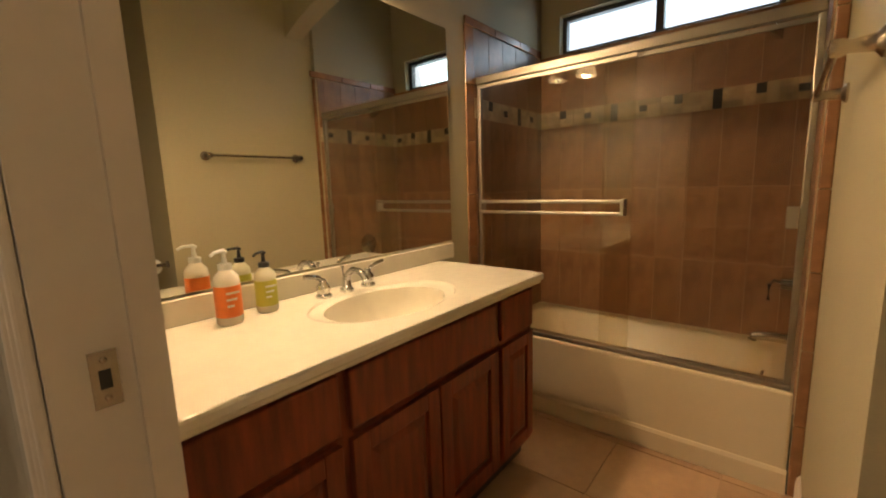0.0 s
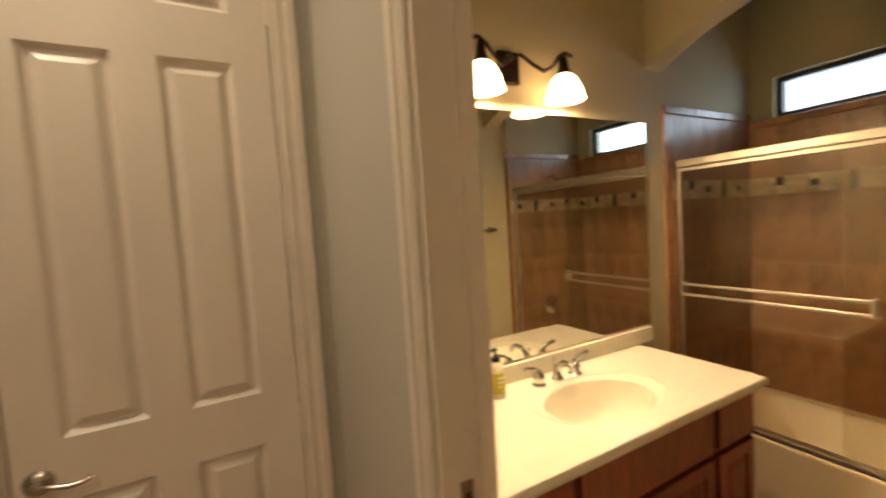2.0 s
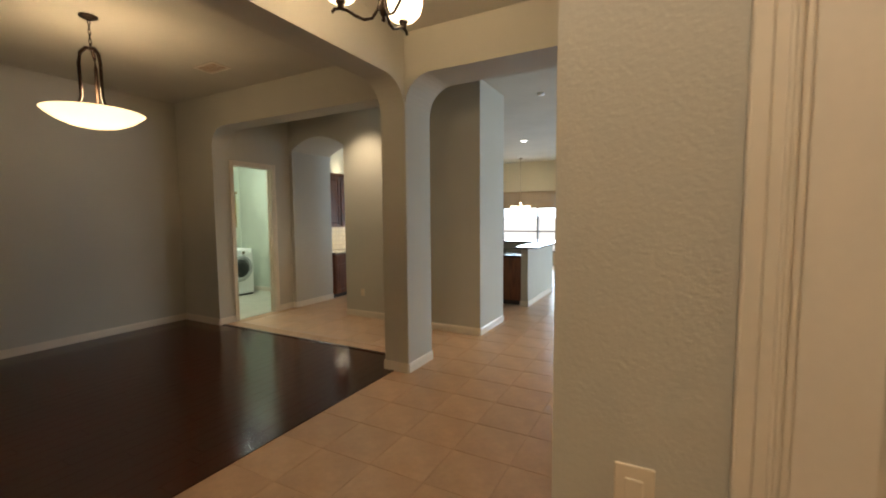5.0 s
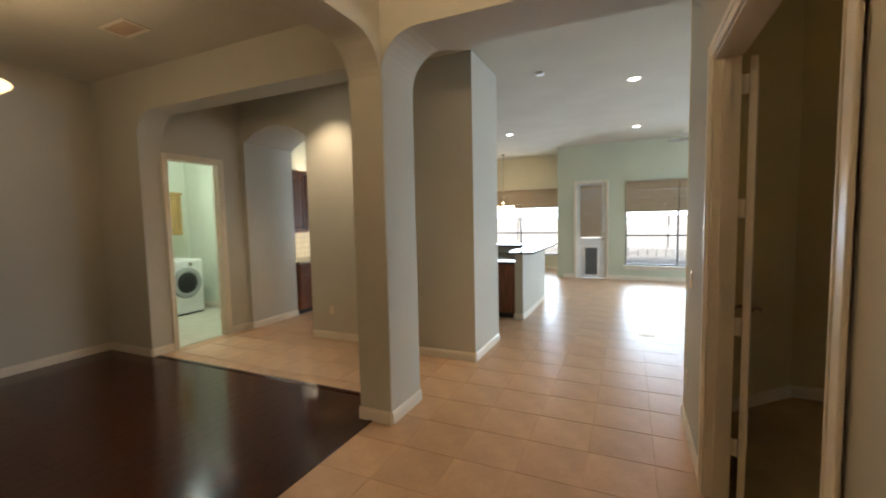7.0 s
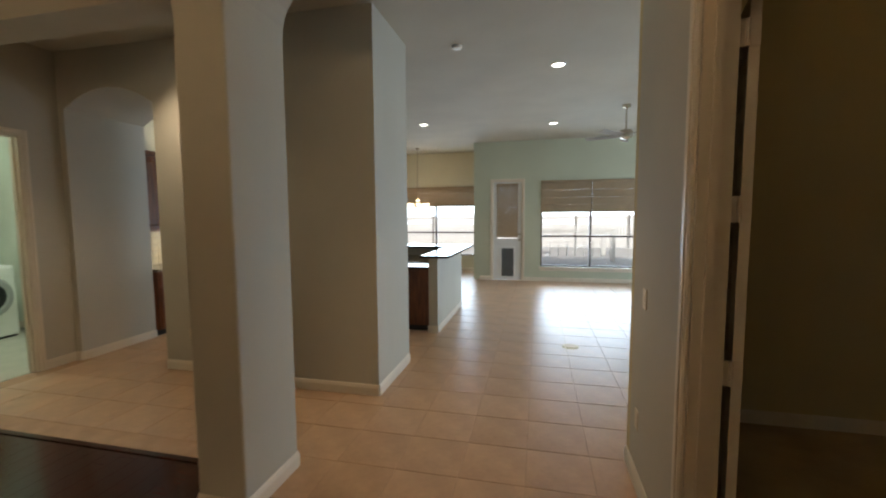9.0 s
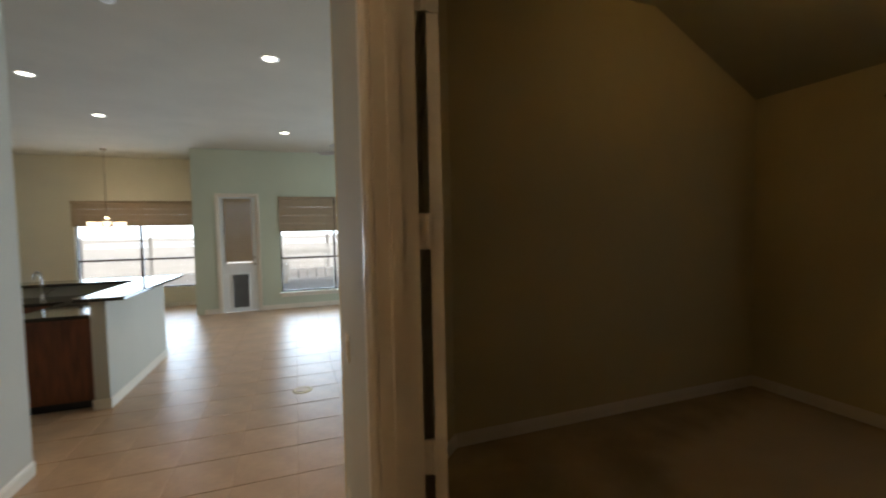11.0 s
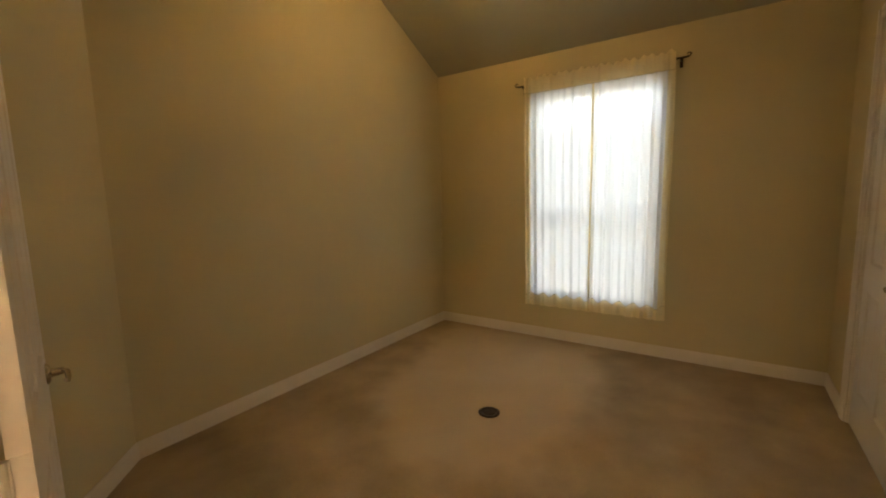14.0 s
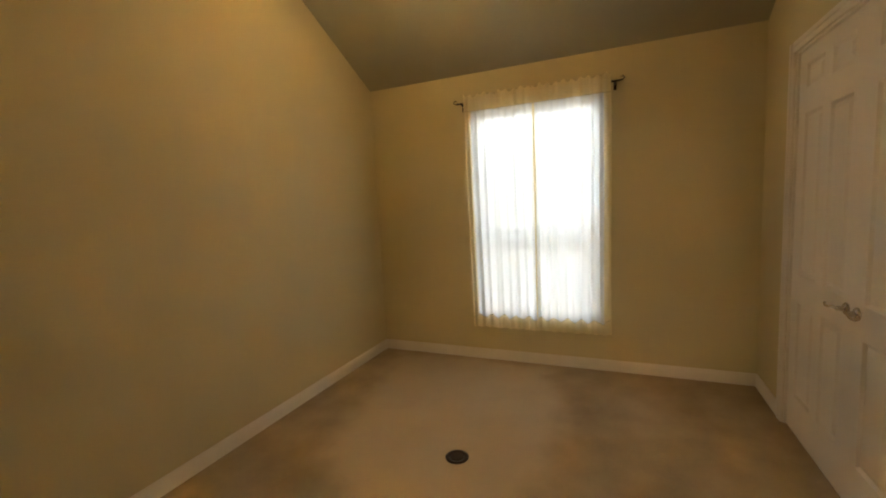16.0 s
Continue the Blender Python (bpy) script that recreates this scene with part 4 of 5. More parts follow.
cx, cy = (TUBX + TUBB) / 2, (ty0 + ty1) / 2
hx, hy = (TUBB - TUBX) / 2 - 0.002, (ty1 - ty0) / 2
loops = [rrect(cx + 0.035, cy, hx - 0.035, hy, 0.006, rim - 0.03), rrect(cx + 0.035, cy, hx - 0.035, hy, 0.008, rim - 0.008), rrect(cx + 0.035, cy, hx - 0.043, hy - 0.004, 0.01, rim), rrect(cx + 0.01, cy, hx - 0.085, hy - 0.07, 0.13, rim), rrect(cx + 0.01, cy, hx - 0.105, hy - 0.09, 0.13, rim - 0.02), rrect(cx + 0.01, cy, hx - 0.15, hy - 0.16, 0.14, 0.12), rrect(cx + 0.01, cy, hx - 0.21, hy - 0.24, 0.14, 0.07)]
vl = [[bm.verts.new(p) for p in lp] for lp in loops]
for a, b in zip(vl, vl[1:]):
    n = len(a)
    for k in range(n):
        bm.faces.new((a[k], a[(k + 1) % n], b[(k + 1) % n], b[k]))
bm.faces.new(vl[-1])
bmesh.ops.recalc_face_normals(bm, faces=bm.faces[:])
part("basin", bm, TUB, tub, "", True)
bm = bmesh.new()
lathe(bm, [(0.035, 0), (0.035, 0.004), (0.028, 0.010), (0, 0.012)], (2.87, ty0 + 0.105, 0.29), 20, Matrix.Rotation(radians(-75), 4, "X"))
part("overflow_cap", bm, CHROME, tub, "chrome overflow cap", True)

# shower enclosure
enc = thing("shower_enclosure", "sliding glass bathtub doors in a satin metal frame", "shower door")
GX = TUBX + 0.035
for nm, rows in (("header_rail", (GX - 0.018, 0.472, 1.757, GX + 0.022, CY - 0.012, 1.797)), ("bottom_track", (GX - 0.025, 0.472, tz + 0.001, GX + 0.03, CY - 0.012, tz + 0.022)), ("side_rail", (GX - 0.012, 0.472, tz + 0.02, GX + 0.012, 0.494, 1.754)), ("side_rail", (GX - 0.012, CY - 0.034, tz + 0.02, GX + 0.012, CY - 0.012, 1.754))):
    bm = bmesh.new()
    box(bm, *rows, bevel=0.004)
    part(nm, bm, GOLDRAIL, enc)
for y0_, y1_, gx in ((1.06, CY - 0.035, GX - 0.012), (0.495, 1.20, GX + 0.012)):
    bm = bmesh.new()
    box(bm, gx - 0.003, y0_, tz + 0.024, gx + 0.003, y1_, 1.752)
    g = part("glass_door", bm, SHOWERGLASS, enc, "clear tempered glass panel")
    g.visible_shadow = False
    bm = bmesh.new()
    box(bm, gx - 0.006, y0_, 1.735, gx + 0.006, y1_, 1.7515)
    part("top_clip_rail", bm, GOLDRAIL, g)
for z in (1.075, 1.13):
    bm = bmesh.new()
    box(bm, GX - 0.062, 1.085, z - 0.008, GX - 0.050, CY - 0.045, z + 0.008, bevel=0.004)
    part("towel_bar", bm, GOLDRAIL, enc)
for y in (1.09, CY - 0.055):
    bm = bmesh.new()
    box(bm, GX - 0.062, y - 0.008, 1.065, GX - 0.012, y + 0.008, 1.14, bevel=0.003)
    part("bar_bracket", bm, GOLDRAIL, enc)
bm = bmesh.new()
box(bm, GX - 0.03, 0.496, 1.03, GX - 0.008, 0.532, 1.11, bevel=0.004)
part("door_bumper", bm, GOLDRAIL, enc, "pale metal finger pull")

# shower fittings on the end wall
valve = thing("shower_valve", "chrome shower valve with a lever on tile", "valve", (2.87, 0.465, 0.745))
R90 = Matrix.Rotation(radians(-90), 4, "X")
bm = bmesh.new()
lathe(bm, [(0.085, 0), (0.085, 0.004), (0.07, 0.012), (0.03, 0.018), (0.026, 0.06), (0, 0.065)], (0, 0, 0), 28, R90)
part("escutcheon", bm, CHROME, valve, "", True)
bm = bmesh.new()
tube(bm, [(0, 0.055, 0), (-0.02, 0.085, 0.015), (-0.05, 0.10, 0.0), (-0.06, 0.10, -0.07)], 0.009, 10, 0.007)
part("lever", bm, CHROME, valve, "", True)
spout = thing("tub_spout", "chrome bathtub filler spout", "spout", (2.87, 0.465, 0.495))
bm = bmesh.new()
tube(bm, [(0, 0, 0), (0, 0.06, 0), (0, 0.12, -0.004), (0, 0.14, -0.012), (0, 0.145, -0.03)], 0.026, 16, 0.019)
part("spout_body", bm, CHROME, spout, "", True)
head = thing("overhead_shower", "chrome shower head on a bent arm", "shower head", (2.87, 0.465, 1.88))
bm = bmesh.new()
tube(bm, [(0, 0, 0), (0, 0.07, 0.01), (0, 0.13, -0.03)], 0.009, 10)
part("arm", bm, CHROME, head, "", True)
bm = bmesh.new()
lathe(bm, [(0.012, 0), (0.018, -0.02), (0.042, -0.05), (0.042, -0.058), (0, -0.06)], (0, 0.13, -0.025), 20, Matrix.Rotation(radians(35), 4, "X"))
part("rose", bm, CHROME, head, "", True)

# towel bar and paper holder on the south wall
bar = thing("towel_rail", "brushed nickel double-post towel bar on the wall", "towel bar", (1.95, 0.419, 1.455))
for x in (-0.31, 0.31):
    bm = bmesh.new()
    lathe(bm, [(0.028, 0), (0.028, 0.006), (0.016, 0.016), (0.012, 0.05), (0.017, 0.06), (0.017, 0.078), (0, 0.082)], (x, 0, 0), 18, R90)
    part("post", bm, NICKEL, bar, "", True)
bm = bmesh.new()
tube(bm, [(-0.31, 0.068, 0), (0.31, 0.068, 0)], 0.008, 12)
part("bar", bm, NICKEL, bar, "", True)
tp = thing("paper_holder", "nickel toilet paper holder with a white roll", "paper holder", (1.40, 0.22, 0.80), 90)
bm = bmesh.new()
lathe(bm, [(0.022, 0), (0.022, 0.006), (0.012, 0.014), (0.010, 0.08), (0, 0.085)], (0.08, 0, 0), 16, R90)
tube(bm, [(0.08, 0.075, 0), (-0.08, 0.075, 0)], 0.008, 10)
part("bracket", bm, NICKEL, tp, "", True)
bm = bmesh.new()
tube(bm, [(-0.055, 0.075, -0.01), (0.055, 0.075, -0.01)], 0.05, 24)
part("paper_roll", bm, WHITE, tp, "white paper roll", True)


def window_unit(name, label, axis, plane, u0, u1, z0, z1, frame_mat, vbars=(), hbars=(), depth=0.06, fw=0.035, sill=0.0, pane_mat=PANE):
    """A window in an opening; axis: the normal of its wall; plane: the middle of its frame."""
    ob = tagged(new(name), label, "window", "", "structure")
    def bx(bm, a0, a1, b0, b1, d):
        if axis == "x":
            box(bm, plane - d / 2, a0, b0, plane + d / 2, a1, b1, bevel=0.002)
        else:
            box(bm, a0, plane - d / 2, b0, a1, plane + d / 2, b1, bevel=0.002)
    bm = bmesh.new()
    bx(bm, u0, u0 + fw, z0, z1, depth)
    bx(bm, u1 - fw, u1, z0, z1, depth)
    bx(bm, u0 + fw, u1 - fw, z0, z0 + fw, depth)
    bx(bm, u0 + fw, u1 - fw, z1 - fw, z1, depth)
    part("window_frame", bm, frame_mat, ob)
    for u in vbars:
        bm = bmesh.new()
        bx(bm, u - fw * 0.8, u + fw * 0.8, z0 + fw, z1 - fw, depth * 0.95)
        part("mullion", bm, frame_mat, ob)
    for z in hbars:
        bm = bmesh.new()
        bx(bm, u0 + fw, u1 - fw, z - fw * 0.7, z + fw * 0.7, depth * 0.9)
        part("meeting_rail", bm, frame_mat, ob)
    ue = [u0 + fw] + list(vbars) + [u1 - fw]
    ze = [z0 + fw] + list(hbars) + [z1 - fw]
    for a0, a1 in zip(ue, ue[1:]):
        for b0, b1 in zip(ze, ze[1:]):
            bm = bmesh.new()
            bx(bm, a0, a1, b0, b1, 0.006)
            p = part("pane", bm, pane_mat, ob)
            p.visible_shadow = False
    return ob


window_unit("window_bath", "high sliding bathroom window in a dark frame", "x", 3.355, 0.60, 1.755, 2.05, 2.29, DARKFRAME, (1.17,), (), 0.05, 0.028)

# ---- bedroom ----
window_unit("window_bedroom", "tall single-hung bedroom window in a pale frame", "x", 3.585, 3.99, 5.16, 0.47, 2.47, WHITE, (), (1.25,), 0.06, 0.035)


def curtain_panel(label, y0, y1, seed, outer):
    """A gathered sheer panel: folds in x, a ruffled heading above the rod and a denser hem."""
    rnd = random.Random(seed)
    ob = thing("curtain", label, "curtain", (3.415, 0, 0), 0, "bedroom curtain panels")
    n, rows = 150, [0.365, 0.40, 0.475, 0.482, 0.8, 1.3, 1.9, 2.3, 2.49, 2.535, 2.56, 2.585, 2.61, 2.63]
    ph = [rnd.uniform(0, 6.28) for _ in range(5)]
    wave = lambda u, z: 0.013 * math.sin(u * 44 + ph[0] + 1.2 * math.sin(u * 9 + ph[3]) + 0.35 * math.sin(z * 2)) + 0.003 * math.sin(u * 97 + ph[1] + z * 0.5) + 0.006 * math.sin(u * 21 + ph[2])
    def sheet(zs, off, k0=0, k1=n):
        bm = bmesh.new()
        grid = []
        for z in zs:
            row = []
            for k in range(k0, k1 + 1):
                f = k / n
                u = y0 + (y1 - y0) * f
                g = 1.0 if z < 2.4 else 0.55
                x = wave(f * (y1 - y0) * 1.6, z) * g + off
                zz = z
                if z > 2.6:
                    zz += 0.012 * math.sin(f * 60 + ph[3]) + 0.008 * math.sin(f * 23 + ph[4])
                if abs(z - 0.482) < 0.005 or abs(z - 0.475) < 0.005:
                    zz += 0.018 * math.sin(f * 34 + ph[2])
                row.append(bm.verts.new((x, u + 0.006 * math.sin(z * 2.3 + ph[1]), zz)))
            grid.append(row)
        for a, b in zip(grid, grid[1:]):
            for k in range(k1 - k0):
                bm.faces.new((a[k], a[k + 1], b[k + 1], b[k]))
        bmesh.ops.recalc_face_normals(bm, faces=bm.faces[:])
        return bm
    lo, hi = (5, n - 13) if outer > 0 else (13, n - 3)
    part("sheer_cloth", sheet(rows[3:9], 0, lo, hi), CURTAIN, ob, "thin cream voile", True)
    # same voile: yellow edge strips paint the room light beside the window opening
    part("lit_edge", sheet(rows[3:9], 0, 0, lo), HEM_LIT, ob, "voile edge strip, yellowed for room light", True)
    part("lit_edge", sheet(rows[3:9], 0, hi, n), HEM_LIT, ob, "voile edge strip, yellowed for room light", True)
    part("hem", sheet(rows[:3], 0), HEM_LIT, ob, "denser folded hem", True)
    part("heading", sheet(rows[8:], -0.026), HEM_LIT, ob, "ruffled rod pocket", True)
    return ob


curtain_panel("cream sheer curtain panel with a ruffled heading", 4.545, 5.215, 3, 1)
curtain_panel("cream sheer curtain panel with a dense hem, hung beside its twin", 3.905, 4.565, 8, -1)
rod = thing("curtain_rod", "thin dark curtain rod with curled finials", "curtain rod", (3.415, 0, 2.572))
bm = bmesh.new()
tube(bm, [(0, 3.84, 0), (0, 5.28, 0)], 0.008, 10)
part("rod", bm, BRONZE, rod, "", True)
for y, s_ in ((3.84, -1), (5.28, 1)):
    bm = bmesh.new()
    tube(bm, [(0, y, 0), (0, y + s_ * 0.03, 0.004), (0, y + s_ * 0.045, 0.02), (0, y + s_ * 0.03, 0.035), (0, y + s_ * 0.012, 0.025)], 0.008, 8, 0.005)
    part("finial", bm, BRONZE, rod, "", True)
    bm = bmesh.new()
    tube(bm, [(0, y - s_ * 0.03, 0), (0.04, y - s_ * 0.03, -0.012), (0.075, y - s_ * 0.03, -0.012)], 0.007, 8)
    box(bm, 0.068, y - s_ * 0.03 - 0.012, -0.06, 0.0745, y - s_ * 0.03 + 0.012, 0.02)
    part("bracket", bm, BRONZE, rod, "", True)


def floor_plate(name, label, at, r, material, inner):
    ob = thing(name, label, "floor outlet", at)
    bm = bmesh.new()
    lathe(bm, [(r, 0.0), (r, 0.003), (r * 0.94, 0.006), (r * 0.7, 0.006), (r * 0.66, 0.004), (0, 0.004)], (0, 0, 0), 32)
    part("cover", bm, material, ob, "", True)
    bm = bmesh.new()
    lathe(bm, [(r * 0.6, 0.004), (r * 0.58, 0.008), (0, 0.008)], (0, 0, 0), 28)
    part("lid", bm, inner, ob, "", True)


floor_plate("floor_outlet", "dark brown round outlet cover in the carpet", (1.81, 4.80, 0.007), 0.075, BRONZE, BRONZE)
floor_plate("floor_outlet", "brass round outlet cover in the tile floor", (-0.815, 7.98, 0.002), 0.10, mat("floor_brass", (0.55, 0.36, 0.14), 0.35, metal=0.7, vary=0.2), GROUT)


# ---- hall and dining lights ----
chand = thing("hall_chandelier", "bronze chandelier with upturned glowing alabaster cups", "chandelier", (-1.90, 3.09, 0))
bm = bmesh.new()
lathe(bm, [(0.065, CEILZ), (0.065, CEILZ - 0.01), (0.03, CEILZ - 0.035), (0, CEILZ - 0.035)], (0, 0, 0), 20)
part("canopy", bm, BRONZE, chand, "", True)
bm = bmesh.new()
tube(bm, [(0, 0, CEILZ - 0.03), (0, 0, 2.80)], 0.007, 10)
lathe(bm, [(0, 2.735), (0.012, 2.745), (0.008, 2.76), (0.022, 2.785), (0.03, 2.81), (0.016, 2.85), (0.012, 2.92), (0, 2.93)], (0, 0, 0), 18)
part("stem", bm, BRONZE, chand, "", True)
for k in range(3):
    a = radians(95 + 120 * k)
    c, s_ = math.cos(a), math.sin(a)
    bm = bmesh.new()
    tube(bm, [(r * c, r * s_, z) for r, z in ((0.012, 2.96), (0.02, 2.88), (0.035, 2.80), (0.065, 2.755), (0.11, 2.745), (0.16, 2.765), (0.20, 2.79), (0.24, 2.80), (0.275, 2.795), (0.29, 2.775))], 0.009, 10)
    part("arm", bm, BRONZE, chand, "", True)
    bm = bmesh.new()
    lathe(bm, [(0, 2.790), (0.016, 2.80), (0.020, 2.825), (0.030, 2.832), (0.030, 2.842), (0, 2.845)], (0.24 * c, 0.24 * s_, 0), 16)
    part("cup_holder", bm, BRONZE, chand, "", True)
    bm = bmesh.new()
    lathe(bm, [(0.025, 2.84), (0.075, 2.852), (0.108, 2.89), (0.122, 2.945), (0.118, 2.985), (0.112, 2.983), (0.114, 2.94), (0.10, 2.89), (0.068, 2.86), (0, 2.852)], (0.24 * c, 0.24 * s_, 0), 28)
    part("shade", bm, HALLSHADE, chand, "glowing alabaster glass cup", True)

pend = thing("dining_pendant", "large lit alabaster bowl pendant on a bronze yoke", "pendant light", (-4.99, 2.95, 0))
bm = bmesh.new()
lathe(bm, [(0.07, CEILZ), (0.07, CEILZ - 0.01), (0.03, CEILZ - 0.03), (0, CEILZ - 0.03)], (0, 0, 0), 20)
part("canopy", bm, BRONZE, pend, "", True)
bm = bmesh.new()
for k in range(6):
    z = CEILZ - 0.05 - 0.042 * k
    pts = [(0.011 * math.cos(t) * (1 if k % 2 else 0), 0.011 * math.cos(t) * (0 if k % 2 else 1), z + 0.028 * math.sin(t)) for t in [2 * math.pi * j / 12 for j in range(13)]]
    tube(bm, pts, 0.0035, 6)
part("chain", bm, BRONZE, pend, "", True)
for k in range(3):
    a = radians(20 + 120 * k)
    c, s_ = math.cos(a), math.sin(a)
    bm = bmesh.new()
    tube(bm, [(r * c, r * s_, z) for r, z in ((0.0, 3.13), (0.035, 3.13), (0.075, 3.08), (0.09, 2.99), (0.088, 2.84), (0.088, 2.70), (0.115, 2.61))], 0.017, 12, 0.012)
    part("yoke_arm", bm, BRONZE, pend, "", True)
    bm = bmesh.new()
    tube(bm, [(0.08 * c, 0.08 * s_, 2.62), (0.345 * c, 0.345 * s_, 2.572)], 0.006, 8)
    lathe(bm, [(0, 0.012), (0.011, 0), (0, -0.012)], (0.335 * c, 0.335 * s_, 2.555), 10)
    part("bowl_bolt", bm, BRONZE, pend, "", True)
bm = bmesh.new()
lathe(bm, [(0, 2.435), (0.09, 2.44), (0.19, 2.46), (0.29, 2.505), (0.37, 2.568), (0.376, 2.575), (0.365, 2.578), (0.28, 2.52), (0.18, 2.475), (0, 2.45)], (0, 0, 0), 44)
part("bowl", bm, BOWLGLASS, pend, "glowing alabaster glass bowl", True)

# ---- ceiling fittings ----
def downlight(x, y, z=CEILZ):
    ob = thing("downlight", "white recessed ceiling downlight, lit", "downlight", (x, y, z), 0, "recessed downlights")
    bm = bmesh.new()
    lathe(bm, [(0.095, -0.001), (0.095, -0.006), (0.075, -0.010), (0.068, -0.004), (0.068, -0.001)], (0, 0, 0), 28)
    part("trim_ring", bm, WHITE, ob, "", True)
    bm = bmesh.new()
    lathe(bm, [(0.067, -0.004), (0.04, -0.006), (0, -0.007)], (0, 0, 0), 24)
    part("lens", bm, CANLENS, ob, "glowing lens", True)


for x, y in CANS:
    downlight(x, y)
downlight(-4.6, 5.85)
# fixture for the added hall fill, hidden behind the arch header
downlight(-1.65, 5.65)
# fixture for the added foyer fill, never in view
downlight(-0.52, 1.4)
smoke = thing("smoke_detector", "small white round smoke detector on the ceiling", "smoke detector", (-2.08, 7.22, CEILZ))
bm = bmesh.new()
lathe(bm, [(0.055, -0.001), (0.055, -0.012), (0.046, -0.03), (0.02, -0.034), (0, -0.034)], (0, 0, 0), 24)
part("case", bm, WHITE, smoke, "", True)


def ceiling_vent(x, y):
    ob = thing("ceiling_vent", "cream louvred air vent in the dining ceiling", "vent", (x, y, CEILZ))
    bm = bmesh.new()
    for b in ((-0.19, -0.12, 0.19, -0.095), (-0.19, 0.095, 0.19, 0.12), (-0.19, -0.095, -0.165, 0.095), (0.165, -0.095, 0.19, 0.095)):
        box(bm, b[0], b[1], -0.012, b[2], b[3], -0.001, bevel=0.002)
    part("vent_frame", bm, TRIM, ob)
    bm = bmesh.new()
    box(bm, -0.165, -0.095, -0.003, 0.165, 0.095, -0.001)
    part("backing", bm, GROUT, ob)
    for k in range(7):
        bm = bmesh.new()
        box(bm, -0.165, -0.010, -0.001, 0.165, 0.010, 0.001)
        bmesh.ops.transform(bm, matrix=Matrix.Translation((0, -0.08 + k * 0.027, -0.008)) @ Matrix.Rotation(radians(35), 4, "X"), verts=bm.verts[:])
        part("slat", bm, TRIM, ob)


ceiling_vent(-5.24, 4.25)
ceiling_vent(-1.71, 4.19)

# ceiling fan, seen at the edge of the great room
fan = thing("ceiling_fan", "grey five-blade ceiling fan at rest", "ceiling fan", (0.17, 10.19, 0))
bm = bmesh.new()
lathe(bm, [(0.07, CEILZ), (0.06, CEILZ - 0.05), (0.014, CEILZ - 0.07), (0.014, 3.02), (0.09, 3.0), (0.11, 2.95), (0.10, 2.88), (0.05, 2.85), (0, 2.84)], (0, 0, 0), 24)
part("motor", bm, NICKEL, fan, "", True)
for k in range(5):
    bm = bmesh.new()
    box(bm, 0.13, -0.065, -0.004, 0.66, 0.065, 0.004, bevel=0.003)
    box(bm, 0.06, -0.02, -0.006, 0.18, 0.02, -0.001)
    bmesh.ops.transform(bm, matrix=Matrix.Translation((0, 0, 2.92)) @ Matrix.Rotation(radians(72 * k + 10), 4, "Z") @ Matrix.Rotation(radians(12), 4, "X"), verts=bm.verts[:])
    part("blade", bm, FENCE, fan)

# nook chandelier
nook = thing("nook_chandelier", "small chrome chandelier on a long stem over the breakfast nook", "chandelier", (-4.39, 13.58, 0))
bm = bmesh.new()
lathe(bm, [(0.06, CEILZ), (0.05, CEILZ - 0.03), (0, CEILZ - 0.03)], (0, 0, 0), 18)
part("canopy", bm, NICKEL, nook, "", True)
bm = bmesh.new()
tube(bm, [(0, 0, CEILZ - 0.03), (0, 0, 1.95)], 0.006, 8)
lathe(bm, [(0, 1.78), (0.02, 1.80), (0.03, 1.86), (0.012, 1.95), (0.05, 2.02), (0, 2.05)], (0, 0, 0), 16)
part("stem", bm, NICKEL, nook, "", True)
for k in range(5):
    a = radians(72 * k)
    c, s_ = math.cos(a), math.sin(a)
    bm = bmesh.new()
    tube(bm, [(r * c, r * s_, z) for r, z in ((0.02, 1.88), (0.12, 1.80), (0.22, 1.80), (0.26, 1.84))], 0.006, 8)
    part("arm", bm, NICKEL, nook, "", True)
    bm = bmesh.new()
    lathe(bm, [(0.02, 1.84), (0.05, 1.88), (0.065, 1.95), (0.06, 1.95), (0.045, 1.89), (0, 1.855)], (0.26 * c, 0.26 * s_, 0), 16)
    part("shade", bm, HALLSHADE, nook, "frosted glass cup", True)

# ---- great room windows and back door ----
window_unit("window_great", "wide two-light window to the patio in a dark frame", "y", WY + 0.10, -1.15, 1.15, 0.36, 2.42, DARKFRAME, (0.0,), (1.10,), 0.06, 0.03)
window_unit("window_nook", "wide two-light nook window in a dark frame", "y", 14.69, -5.35, -2.96, 0.45, 2.40, DARKFRAME, (-4.15,), (1.12,), 0.06, 0.03)
# unseen window added to go with the east daylight panel
window_unit("window_added_east", "added side window, unseen, for daylight in the great room", "x", 5.36, 7.9, 11.7, 0.5, 2.4, DARKFRAME, (9.8,), (1.3,), 0.06, 0.03)


def roman_shade(label, x0, x1, y, z0, z1, folds=4):
    ob = thing("window_shade", label, "window shade", (0, y, 0), 0, "woven shades")
    bm = bmesh.new()
    box(bm, x0, -0.05, z1 - 0.05, x1, 0, z1, bevel=0.004)
    part("head_box", bm, SHADECLOTH, ob)
    h = (z1 - 0.05 - z0) / folds
    for k in range(folds):
        bm = bmesh.new()
        za, zb = z0 + k * h, z0 + (k + 1) * h
        prism(bm, [(-0.012, zb), (-0.030, za + 0.004), (-0.026, za), (-0.008, zb - 0.004)], "x", x0 + 0.004, x1 - 0.004)
        part("fold", bm, SHADECLOTH, ob)
    return ob


